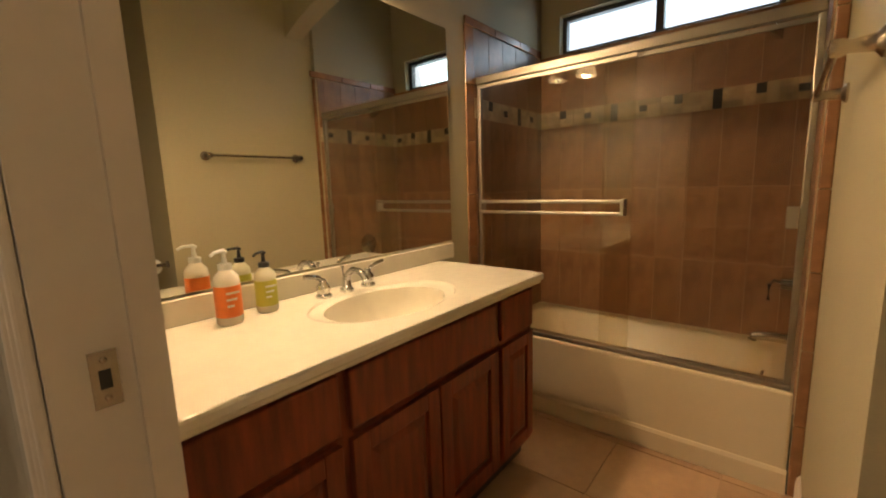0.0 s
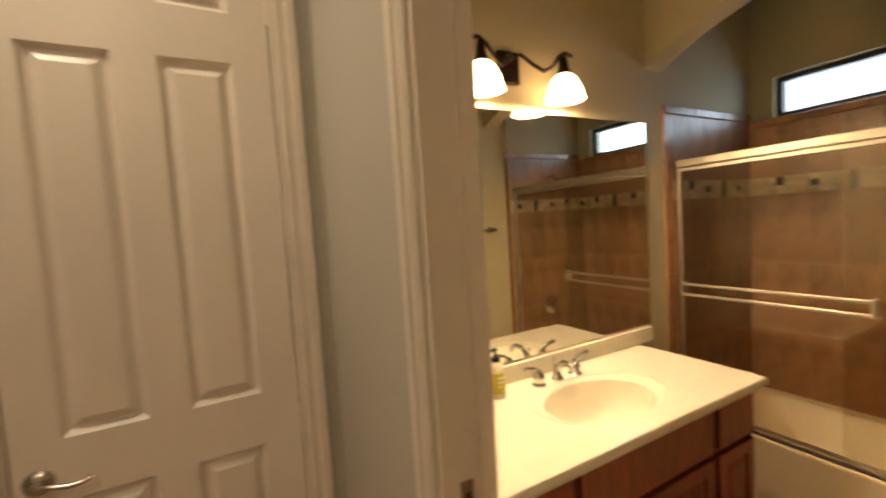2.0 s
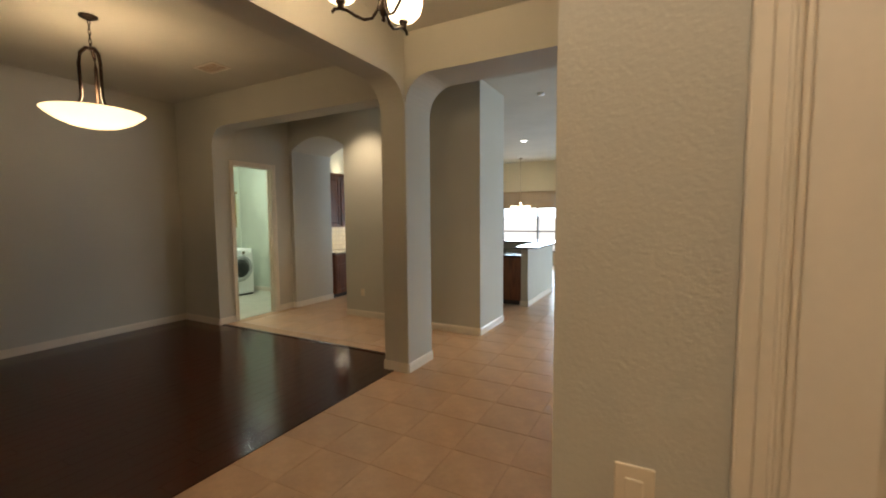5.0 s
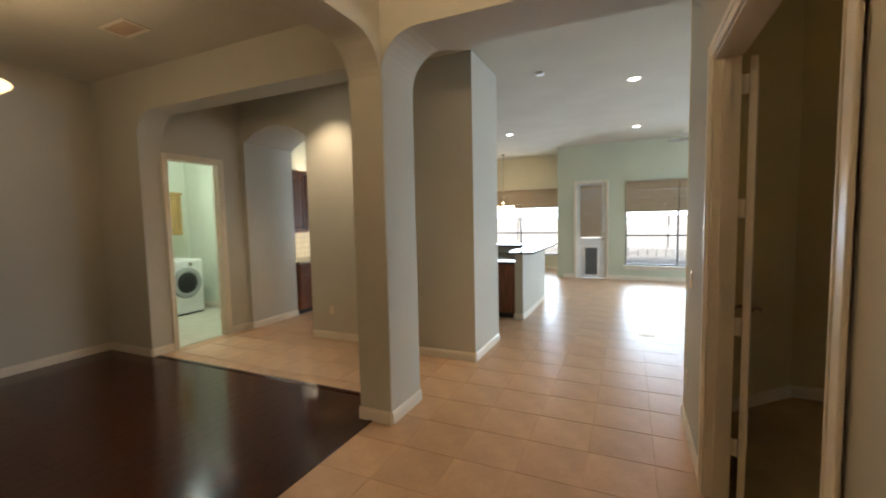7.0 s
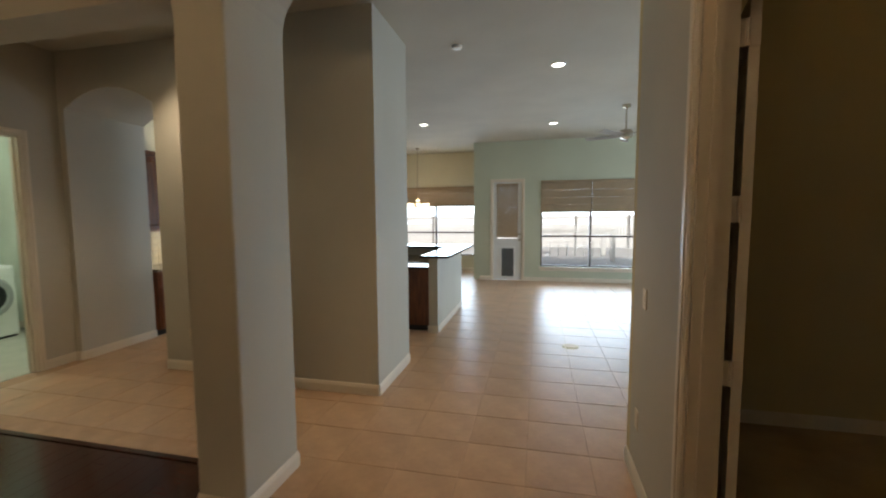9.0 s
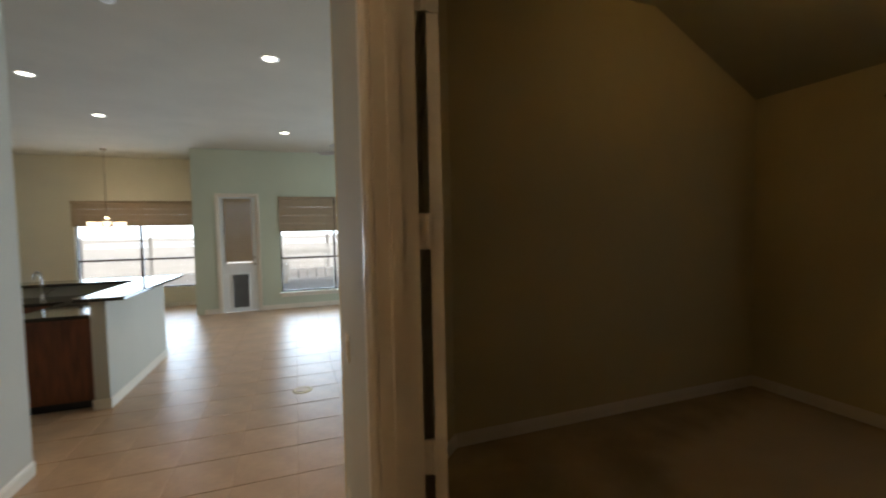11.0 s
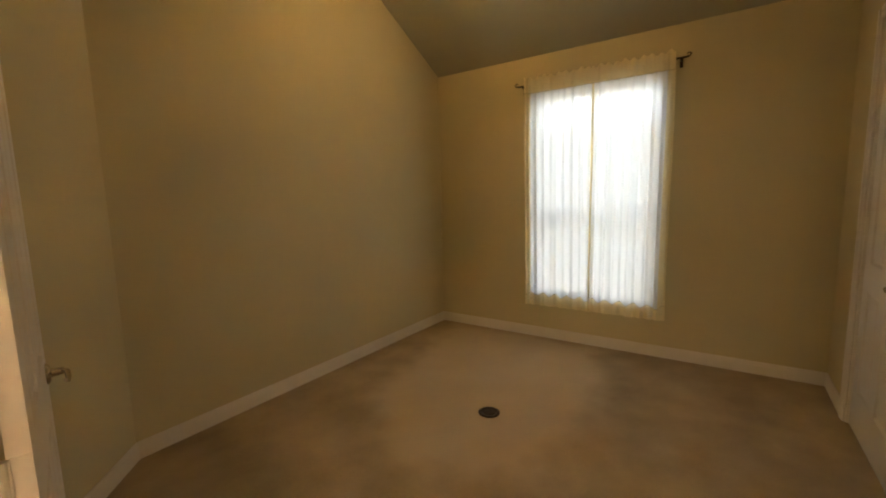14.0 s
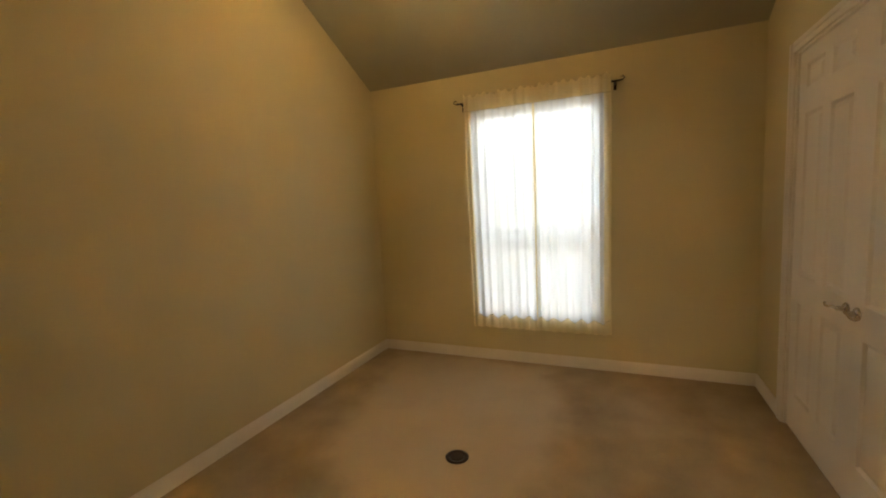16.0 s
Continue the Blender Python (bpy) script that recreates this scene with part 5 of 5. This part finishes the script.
roman_shade("tan woven shade drawn halfway down the patio window", -1.16, 0.0, WY - 0.004, 1.68, 2.44)
roman_shade("tan woven shade drawn halfway down the patio window", 0.01, 1.16, WY - 0.004, 1.68, 2.44)
roman_shade("tan woven shade on the breakfast nook window", -5.38, -2.93, 14.596, 1.88, 2.44)
for ys, nm in ((WY, "window_sill_great"),):
    bm = bmesh.new()
    box(bm, -1.20, ys - 0.05, 0.325, 1.20, ys - 0.0005, 0.358, bevel=0.004)
    box(bm, -1.16, ys - 0.016, 0.26, 1.16, ys - 0.0005, 0.325, bevel=0.003)
    solid(nm, bm, TRIM, "white painted window sill", "window sill", "structure")

casing("door_frame_back", "y", WY, -1, -2.32, -1.60, 2.44, 0.06, "white back door casing", jamb=WY + 0.15)
back = thing("back_door", "white back door with a shade and a grey pet flap", "door", (-2.305, WY + 0.03, 0.01))
bm = bmesh.new()
for b in ((0, 0.11, 0, 2.42), (0.58, 0.69, 0, 2.42), (0.11, 0.58, 0, 0.10), (0.11, 0.58, 0.86, 1.02), (0.11, 0.58, 2.30, 2.42)):
    box(bm, b[0], 0, b[2], b[1], 0.04, b[3])
box(bm, 0.11, 0.012, 0.10, 0.58, 0.028, 0.86)
part("leaf", bm, WHITE, back)
bm = bmesh.new()
box(bm, 0.11, 0.016, 1.02, 0.58, 0.022, 2.30)
bp = part("door_pane", bm, PANE, back)
bp.visible_shadow = False
bm = bmesh.new()
for b in ((0.185, 0.205, 0.06, 0.81), (0.505, 0.525, 0.06, 0.81), (0.205, 0.505, 0.06, 0.085), (0.205, 0.505, 0.785, 0.81)):
    box(bm, b[0], -0.014, b[2], b[1], 0.012, b[3], bevel=0.003)
pf = part("pet_flap_frame", bm, WHITE, back)
bm = bmesh.new()
box(bm, 0.205, -0.006, 0.085, 0.505, 0.002, 0.785)
part("pet_flap", bm, GREYFLAP, pf, "grey rubber pet flap")
bm = bmesh.new()
lathe(bm, [(0.028, 0), (0.028, 0.006), (0.01, 0.012), (0.01, 0.035), (0.026, 0.045), (0.026, 0.06), (0, 0.065)], (0.64, 0, 1.0), 18, Matrix.Rotation(radians(90), 4, "X"))
part("door_knob", bm, GOLDRAIL, back, "brass door knob", True)
bm = bmesh.new()
lathe(bm, [(0.026, 0), (0.026, 0.012), (0, 0.016)], (0.64, 0, 1.14), 16, Matrix.Rotation(radians(90), 4, "X"))
part("deadbolt", bm, GOLDRAIL, back, "", True)
blind = thing("door_blind", "tan woven blind hung on the back door", "window shade", (-2.305, WY + 0.026, 0))
bm = bmesh.new()
box(bm, 0.08, -0.035, 2.33, 0.61, 0, 2.39, bevel=0.004)
part("head_rail", bm, SHADECLOTH, blind)
for k in range(24):
    bm = bmesh.new()
    z = 1.07 + k * 0.0525
    prism(bm, [(-0.006, z + 0.052), (-0.018, z + 0.003), (-0.012, z), (-0.002, z + 0.048)], "x", 0.085, 0.605)
    part("slat", bm, SHADECLOTH, blind)

# ---- kitchen island ----
isl = thing("kitchen_island", "raised-bar kitchen island with painted knee wall and dark cabinets", "kitchen island")
bm = bmesh.new()
box(bm, -2.68, 8.22, 0.0, -2.555, 10.05, 1.045)
box(bm, -4.6, 9.93, 0.0, -2.68, 10.05, 1.045)
part("knee_wall", bm, PAINT, isl)
bm = bmesh.new()
box(bm, -2.695, 8.207, 0.001, -2.542, 8.219, 0.10, bevel=0.003)
box(bm, -2.555, 8.22, 0.001, -2.543, 10.06, 0.10, bevel=0.003)
part("base_trim", bm, TRIM, isl)
bm = bmesh.new()
box(bm, -3.28, 8.26, 0.09, -2.682, 9.93, 0.88)
part("cabinet_body", bm, CHERRY, isl)
bm = bmesh.new()
box(bm, -3.22, 8.32, 0.001, -2.69, 9.9, 0.09)
part("toe_kick", bm, BLACK, isl)
bm = bmesh.new()
box(bm, -4.6, 9.35, 0.09, -3.28, 9.93, 0.88)
part("cabinet_body", bm, CHERRY, isl)
for nm, rows in (("island_bar_top", [(-2.78, 8.14, 1.046, -2.38, 10.32, 1.08), (-4.7, 9.86, 1.046, -2.78, 10.32, 1.08)]), ("island_countertop", [(-3.32, 8.22, 0.882, -2.684, 9.93, 0.918), (-4.64, 9.31, 0.882, -3.32, 9.93, 0.918)])):
    bm = bmesh.new()
    for r in rows:
        box(bm, *r, bevel=0.006)
    solid(nm, bm, GRANITE, "polished dark granite slab on the kitchen island", "countertop")
kf = thing("kitchen_faucet", "chrome gooseneck kitchen faucet by the island sink", "faucet", (-3.75, 9.80, 0.919))
bm = bmesh.new()
lathe(bm, [(0.028, 0), (0.024, 0.02), (0.016, 0.05), (0, 0.055)], (0, 0, 0), 16)
tube(bm, [(0, 0, 0.04), (0, 0, 0.24), (0, -0.03, 0.31), (0, -0.09, 0.33), (0, -0.15, 0.29), (0, -0.16, 0.24)], 0.012, 12)
part("gooseneck", bm, CHROME, kf, "", True)
bm = bmesh.new()
tube(bm, [(0.02, 0, 0.04), (0.06, 0, 0.07), (0.10, 0, 0.10)], 0.007, 8)
part("lever", bm, CHROME, kf, "", True)


# ---- kitchen wall run, fronts facing east ----
def base_unit(y0, y1):
    ob = thing("base_cabinet", "cherry stained base cabinet with a drawer", "cabinet", (-6.22, y0, 0), 90, "kitchen cabinets")
    w = y1 - y0
    bm = bmesh.new()
    box(bm, 0.001, 0.0, 0.09, w - 0.001, 0.60, 0.88)
    part("body", bm, CHERRY, ob)
    bm = bmesh.new()
    box(bm, 0.001, 0.07, 0.001, w - 0.001, 0.60, 0.09)
    part("toe_kick", bm, BLACK, ob)
    drawer_front(ob, 0.02, w - 0.02, 0.70, 0.86, 0.0, CHERRY)
    cabinet_door(ob, 0.02, w - 0.02, 0.11, 0.68, 0.0, CHERRY)


def wall_unit(y0, y1):
    ob = thing("wall_cabinet", "cherry stained wall cabinet with a raised panel", "cabinet", (-6.50, y0, 0), 90, "kitchen cabinets")
    w = y1 - y0
    bm = bmesh.new()
    box(bm, 0.001, 0.0, 1.42, w - 0.001, 0.32, 2.48)
    part("body", bm, CHERRY, ob)
    bm = bmesh.new()
    box(bm, 0, -0.03, 2.48, w, 0.32, 2.54, bevel=0.006)
    part("crown", bm, CHERRY, ob)
    cabinet_door(ob, 0.02, w - 0.02, 1.44, 2.46, 0.0, CHERRY)


for k in range(4):
    base_unit(7.30 + 0.5 * k, 7.80 + 0.5 * k)
    wall_unit(7.30 + 0.5 * k, 7.80 + 0.5 * k)
bm = bmesh.new()
box(bm, -6.825, 7.285, 0.882, -6.19, 9.32, 0.918, bevel=0.005)
solid("kitchen_countertop", bm, mat("pale_granite", (0.45, 0.40, 0.32), 0.15, vary=0.5, scale=60, fine=150, bump=0.0), "speckled pale granite kitchen countertop", "countertop")
bs = thing("tile_backsplash", "cream tumbled stone backsplash lit from above", "backsplash", (-6.829, 7.285, 0.92), 0, "", "structure")
bm = bmesh.new()
box(bm, 0, 0, 0, 0.004, 2.0, 0.50)
part("mortar", bm, GROUT, bs)
bm = bmesh.new()
box(bm, 0.0045, 0.002, 0.002, 0.010, 0.098, 0.098)
me = mesh_of("tile", bm, CREAMTILE)
for j in range(5):
    for k in range(20):
        t_ = new("tile", me)
        t_.parent = bs
        t_.location = (0, 0.1 * k, 0.1 * j)

# ---- laundry ----
RINGGREY = mat("silver_grey_plastic", (0.36, 0.37, 0.37), 0.35, vary=0.05, bump=0.0)
wash = thing("washing_machine", "white front-loading washing machine with a grey door ring", "washing machine", (-8.2, 6.28, 0.003), 90)
bm = bmesh.new()
box(bm, 0, 0.0, 0.03, 0.66, 0.74, 0.98, bevel=0.02)
part("body", bm, WHITE, wash)
bm = bmesh.new()
box(bm, 0.02, 0.02, 0.002, 0.64, 0.70, 0.03)
part("base", bm, BLACK, wash)
bm = bmesh.new()
lathe(bm, [(0.275, 0), (0.275, 0.02), (0.26, 0.045), (0.205, 0.05), (0.19, 0.035)], (0.34, 0, 0.58), 36, Matrix.Rotation(radians(90), 4, "X"))
ring = part("door_ring", bm, RINGGREY, wash, "silver grey door ring", True)
bm = bmesh.new()
lathe(bm, [(0.19, 0.03), (0.17, 0.05), (0.10, 0.065), (0, 0.07)], (0.34, 0, 0.58), 32, Matrix.Rotation(radians(90), 4, "X"))
part("door_glass", bm, BLACK, ring, "dark glass porthole", True)
bm = bmesh.new()
box(bm, 0.03, -0.012, 0.85, 0.63, 0.002, 0.955, bevel=0.006)
part("control_panel", bm, WHITE, wash)
bm = bmesh.new()
lathe(bm, [(0.035, 0), (0.032, 0.02), (0, 0.022)], (0.42, -0.012, 0.90), 20, Matrix.Rotation(radians(90), 4, "X"))
part("dial", bm, NICKEL, wash, "", True)
bm = bmesh.new()
box(bm, 0.05, -0.016, 0.87, 0.22, -0.010, 0.94, bevel=0.004)
part("soap_drawer", bm, WHITE, wash)
lc = thing("laundry_cabinet", "honey oak wall cabinet above the washer", "cabinet", (-8.66, 6.14, 0), 90)
bm = bmesh.new()
box(bm, 0, 0, 1.42, 0.78, 0.31, 2.15)
part("body", bm, HONEY, lc)
bm = bmesh.new()
box(bm, -0.015, -0.03, 2.15, 0.795, 0.31, 2.20, bevel=0.006)
part("crown", bm, HONEY, lc)
cabinet_door(lc, 0.02, 0.385, 1.44, 2.13, 0.0, HONEY)
cabinet_door(lc, 0.395, 0.76, 1.44, 2.13, 0.0, HONEY)

# ---- outside ----
GLOW = mat("hazy_daylight", (0.8, 0.85, 0.9), 1.0, vary=0.1, scale=0.15, bump=0.0, emit=((0.68, 0.85, 1.0), BACKDROP))
bm = bmesh.new()
box(bm, -70, 75, -5, 70, 75.3, 40)
solid("backdrop_north", bm, GLOW, "bright overcast haze beyond the garden", "backdrop", "structure")
bm = bmesh.new()
box(bm, 75, -70, -5, 75.3, 70, 40)
solid("backdrop_east", bm, mat("cloudy_daylight", (0.8, 0.85, 0.9), 1.0, vary=0.1, scale=0.15, bump=0.0, emit=((0.78, 0.88, 1.0), BACKDROP * 0.30)), "bright overcast haze beyond the side yard", "backdrop", "structure")
fence = thing("garden_fence", "pale timber garden fence beyond the patio", "fence", (0, 24, -0.05))
for k in range(7):
    bm = bmesh.new()
    box(bm, -9 + 2.4 * k - 0.06, 0, 0.0, -9 + 2.4 * k + 0.06, 0.12, 1.7, bevel=0.006)
    part("post", bm, STUCCO, fence)
bm = bmesh.new()
for z in (0.25, 1.45):
    box(bm, -9, 0.02, z, 5.4, 0.06, z + 0.1)
part("rail", bm, STUCCO, fence)
bm = bmesh.new()
box(bm, -0.055, 0.0, 0.05, 0.055, 0.018, 1.62)
me = mesh_of("board", bm, STUCCO)
for k in range(110):
    b = new("board", me)
    b.parent = fence
    b.location = (-9 + 0.131 * k, 0.0, 0)
gaz = thing("patio_pergola", "pale timber patio pergola with railings", "pergola", (0.1, 18.5, -0.05))
for x in (-1.3, 1.3):
    for y in (0, 2.2):
        bm = bmesh.new()
        box(bm, x - 0.08, y - 0.08, 0, x + 0.08, y + 0.08, 1.0, bevel=0.01)
        part("post", bm, STUCCO, gaz)
bm = bmesh.new()
for y in (0, 2.2):
    box(bm, -1.4, y - 0.05, 1.0, 1.4, y + 0.05, 1.14)
part("beam", bm, STUCCO, gaz)
for k in range(9):
    bm = bmesh.new()
    box(bm, -1.2 + 0.3 * k, -0.02, 0.15, -1.16 + 0.3 * k, 0.02, 0.75)
    part("baluster", bm, STUCCO, gaz)

# added block outside the bedroom window, holds bright sky off the curtain
house = thing("window_sky_block", "added grey block with a low roof, cutting sky glare at the bedroom window", "house", (7.2, 2.2, -0.05))
bm = bmesh.new()
box(bm, 0, 2.6, 0, 6, 9.8, 2.5)
part("wall", bm, FENCE, house)
bm = bmesh.new()
prism(bm, [(-0.4, 2.5), (6.4, 2.5), (6.4, 2.6), (3.0, 3.2), (-0.4, 2.6)], "y", 2.4, 10.0)
part("roof", bm, FENCE, house)

# ---- added entry ceiling light, unseen fill behind the walker ----
entry = thing("entry_fill_light", "added opal glass ceiling light, unseen fill for the entry", "ceiling light", (-0.66, -0.9, CEILZ))
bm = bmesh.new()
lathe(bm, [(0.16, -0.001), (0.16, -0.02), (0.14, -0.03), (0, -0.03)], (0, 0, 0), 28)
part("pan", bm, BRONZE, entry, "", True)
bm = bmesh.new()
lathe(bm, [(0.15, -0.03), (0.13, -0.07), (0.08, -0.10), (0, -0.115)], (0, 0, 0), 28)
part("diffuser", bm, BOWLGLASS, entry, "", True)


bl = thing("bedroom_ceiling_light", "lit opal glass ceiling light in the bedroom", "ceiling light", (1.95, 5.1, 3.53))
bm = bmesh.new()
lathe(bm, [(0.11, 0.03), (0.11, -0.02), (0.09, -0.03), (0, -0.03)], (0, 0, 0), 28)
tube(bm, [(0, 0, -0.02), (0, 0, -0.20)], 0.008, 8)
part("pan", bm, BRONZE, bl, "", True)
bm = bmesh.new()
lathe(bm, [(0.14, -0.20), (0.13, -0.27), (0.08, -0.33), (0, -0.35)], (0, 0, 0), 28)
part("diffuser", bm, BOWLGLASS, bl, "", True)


# ---- shower tiles ----
def tile_wall(name, label, m, w, z0, z1, tw, th, mats, skip=None, depth=0.008):
    """Tiles proud of a grout face. m: pose whose x runs along the wall, -y out of it."""
    ob = tagged(new(name), label, "tiled wall", "", "structure")
    ob.matrix_world = m
    bm = bmesh.new()
    box(bm, 0, -0.004, z0, w, -0.0005, z1)
    part("grout_bed", bm, GROUT, ob)
    cache = {}
    z = z0
    while z < z1 - 0.005:
        h = min(th, z1 - z)
        x = 0.0
        while x < w - 0.005:
            a = min(tw, w - x)
            if skip is None or not (z + h > skip[0] + 0.001 and z < skip[1] - 0.001):
                key = (round(a, 3), round(h, 3))
                if key not in cache:
                    b = bmesh.new()
                    box(b, 0.0015, -depth, 0.0015, a - 0.0015, -0.004, h - 0.0015, bevel=0.0015)
                    cache[key] = mesh_of("tile", b, mats)
                o = new("tile", cache[key])
                o.parent, o.location = ob, (x, 0, z)
            x += tw
        if skip and z + h > skip[0] - 0.002 and z < skip[0]:
            z = skip[1]
        else:
            z += h
    return ob


def mosaic(name, m, w, z0, z1, seed):
    """A cream stone border with small dark squares."""
    rnd = random.Random(seed)
    ob = tagged(new(name), "cream stone mosaic border with dark accents", "tile border", "", "structure")
    ob.matrix_world = m
    bm = bmesh.new()
    box(bm, 0, -0.004, z0, w, -0.0005, z1)
    part("grout_bed", bm, GROUT, ob)
    x, k = 0.0, 0
    s = (z1 - z0) / 3
    while x < w - 0.01:
        k += 1
        if k % 3 == 0:
            a = s * 1.25
            rows = [(z0, z0 + s * 1.5, BANDLIGHT), (z0 + s * 1.5, z1, BANDDARK)] if k % 2 else [(z0, z0 + s, BANDLIGHT), (z0 + s, z0 + 2.1 * s, BANDDARK), (z0 + 2.1 * s, z1, BANDLIGHT)]
            if k % 9 == 0:
                rows = [(z0, z1, BANDDARK)]
        else:
            a = s * rnd.choice((1.5, 2.0, 2.6))
            rows = [(z0, z0 + s * 2, BANDLIGHT), (z0 + s * 2, z1, BANDLIGHT)] if rnd.random() < 0.6 else [(z0, z0 + s, BANDLIGHT), (z0 + s, z1, BANDLIGHT)]
        a = min(a, w - x)
        for b0, b1, mt in rows:
            bm = bmesh.new()
            box(bm, x + 0.001, -0.009, b0 + 0.001, x + a - 0.001, -0.004, b1 - 0.001)
            part("tile", bm, mt, ob)
        x += a
    return ob


ZB0, ZB1 = 1.585, 1.69
back_m = pose(TUBB, CY, 0, 0, 0, -90)
left_m = pose(TUBX + 0.005, CY, 0, 0, 0, 0)
right_m = pose(TUBB, 0.455, 0, 0, 0, 180)
for nm, m, w in (("tile_wall_back", back_m, CY - 0.455), ("tile_wall_left", left_m, TUBB - TUBX - 0.005), ("tile_wall_right", right_m, TUBB - TUBX - 0.005)):
    tile_wall(nm, "brown glazed shower wall tiles", m, w, 0.332, 2.045, 0.152, 0.418, SHTILE, (ZB0, ZB1))
    mosaic(nm.replace("tile_wall", "tile_border"), m, w, ZB0, ZB1, len(nm))
for nm, m in (("tile_trim_left", pose(TUBX - 0.075, CY, 0)), ("tile_trim_right", pose(TUBX, 0.455, 0, 0, 0, -90))):
    ob = tagged(new(nm), "reddish brown bullnose tile trim", "tile trim", "", "structure")
    ob.matrix_world = m
    b = bmesh.new()
    box(b, 0.001, -0.012, 0.001, 0.079 if nm == "tile_trim_left" else 0.036, -0.0005, 0.2915, bevel=0.005)
    me = mesh_of("tile", b, SHTRIM)
    for k in range(7):
        o = new("tile", me)
        o.parent, o.location = ob, (0, 0, 0.003 + 0.292 * k)
b = bmesh.new()
box(b, 0.001, -0.012, 0, 0.289, -0.0005, 0.045, bevel=0.005)
me = mesh_of("tile", b, SHTRIM)
for nm, m, n in (("tile_cap_left", pose(TUBX - 0.07, CY, 2.047), 3), ("tile_cap_back", pose(TUBB, CY, 2.0, 0, 0, -90), 5), ("tile_cap_right", pose(TUBB, 0.455, 2.047, 0, 0, 180), 3)):
    ob = tagged(new(nm), "brown bullnose tile cap", "tile trim", "", "structure")
    ob.matrix_world = m
    for k in range(n):
        o = new("tile", me)
        o.parent, o.location = ob, (0.291 * k, -0.001 if nm != "tile_cap_back" else -0.009, 0)

# ---- floor tiles ----
TS = 0.41
tiles = tagged(new("floor_tiles"), "tan glazed square floor tiles with dark joints", "tiled floor", "", "structure")
b = bmesh.new()
box(b, 0.003, 0.003, -0.008, TS - 0.003, TS - 0.003, 0.0, bevel=0.0015)
tile_me = mesh_of("tile", b, TILE)
far = bmesh.new()


def inside(x, y):
    """Whether a tile whose corner is x, y lies on tiled floor."""
    cx_, cy_ = x + TS / 2, y + TS / 2
    if cy_ < 5.0:
        if cx_ < -2.9 + TS / 2 - 0.02:
            return False
        if cx_ > HX and cy_ > CY:
            return False
        if cx_ > 0.7 and cy_ < -0.5 or cx_ > 1.5 and cy_ < 0.25:
            return False
        return cx_ < 3.3
    if cy_ < 6.5:
        return -6.3 < cx_ < -0.2
    return -6.8 < cx_ < 5.2 and cy_ < 14.7


x_first, y_first = -1.28 - TS * 14, 7.22 - TS * 23
for i in range(30):
    for j in range(43):
        x, y = x_first + TS * i, y_first + TS * j
        if not inside(x, y):
            continue
        if -3.2 < x < 2.6 and (y > 0 and y < 5.0) or -2.6 < x < -0.3 and 4.9 < y < 9.5 or -5.4 < x < -2.6 and 4.9 < y < 6.4:
            o = new("tile", tile_me)
            o.parent, o.location = tiles, (x, y, 0)
        else:
            vs = [far.verts.new((x + a, y + c, 0)) for a, c in ((0.004, 0.004), (TS - 0.004, 0.004), (TS - 0.004, TS - 0.004), (0.004, TS - 0.004))]
            lo = [far.verts.new((x + a, y + c, -0.006)) for a, c in ((0.002, 0.002), (TS - 0.002, 0.002), (TS - 0.002, TS - 0.002), (0.002, TS - 0.002))]
            far.faces.new(vs)
            for k in range(4):
                far.faces.new((lo[k], lo[(k + 1) % 4], vs[(k + 1) % 4], vs[k]))
tagged(part("far_tiles", far, TILE, tiles), kind="stuff")

# ---- dark plank floor of the dining room ----
planks = tagged(new("floor_planks"), "very dark glossy wooden plank floor", "wood floor", "", "structure")
PW = 0.127
rnd = random.Random(5)
cache = {}
for i in range(34):
    x = -2.955 - PW * (i + 1)
    y = -2.2
    while y < 4.94:
        L = rnd.choice((1.1, 1.35, 1.6))
        L = min(L, 4.945 - y)
        if L > 0.02:
            key = round(L, 3)
            if key not in cache:
                b = bmesh.new()
                box(b, 0.0006, 0.0006, -0.011, PW - 0.0006, L - 0.0006, 0.0, bevel=0.0008)
                cache[key] = mesh_of("plank", b, WOOD)
            o = new("plank", cache[key])
            o.parent, o.location = planks, (max(x, -7.3), y, 0)
        y += L
for nm, r in (("threshold_hall", (-2.955, -2.2, -0.004, -2.91, 4.945, 0.008)), ("threshold_passage", (-6.35, 4.945, -0.004, -3.10, 4.99, 0.008))):
    bm = bmesh.new()
    box(bm, *r, bevel=0.003)
    solid(nm, bm, WOOD, "dark wooden floor transition strip", "threshold", "structure")
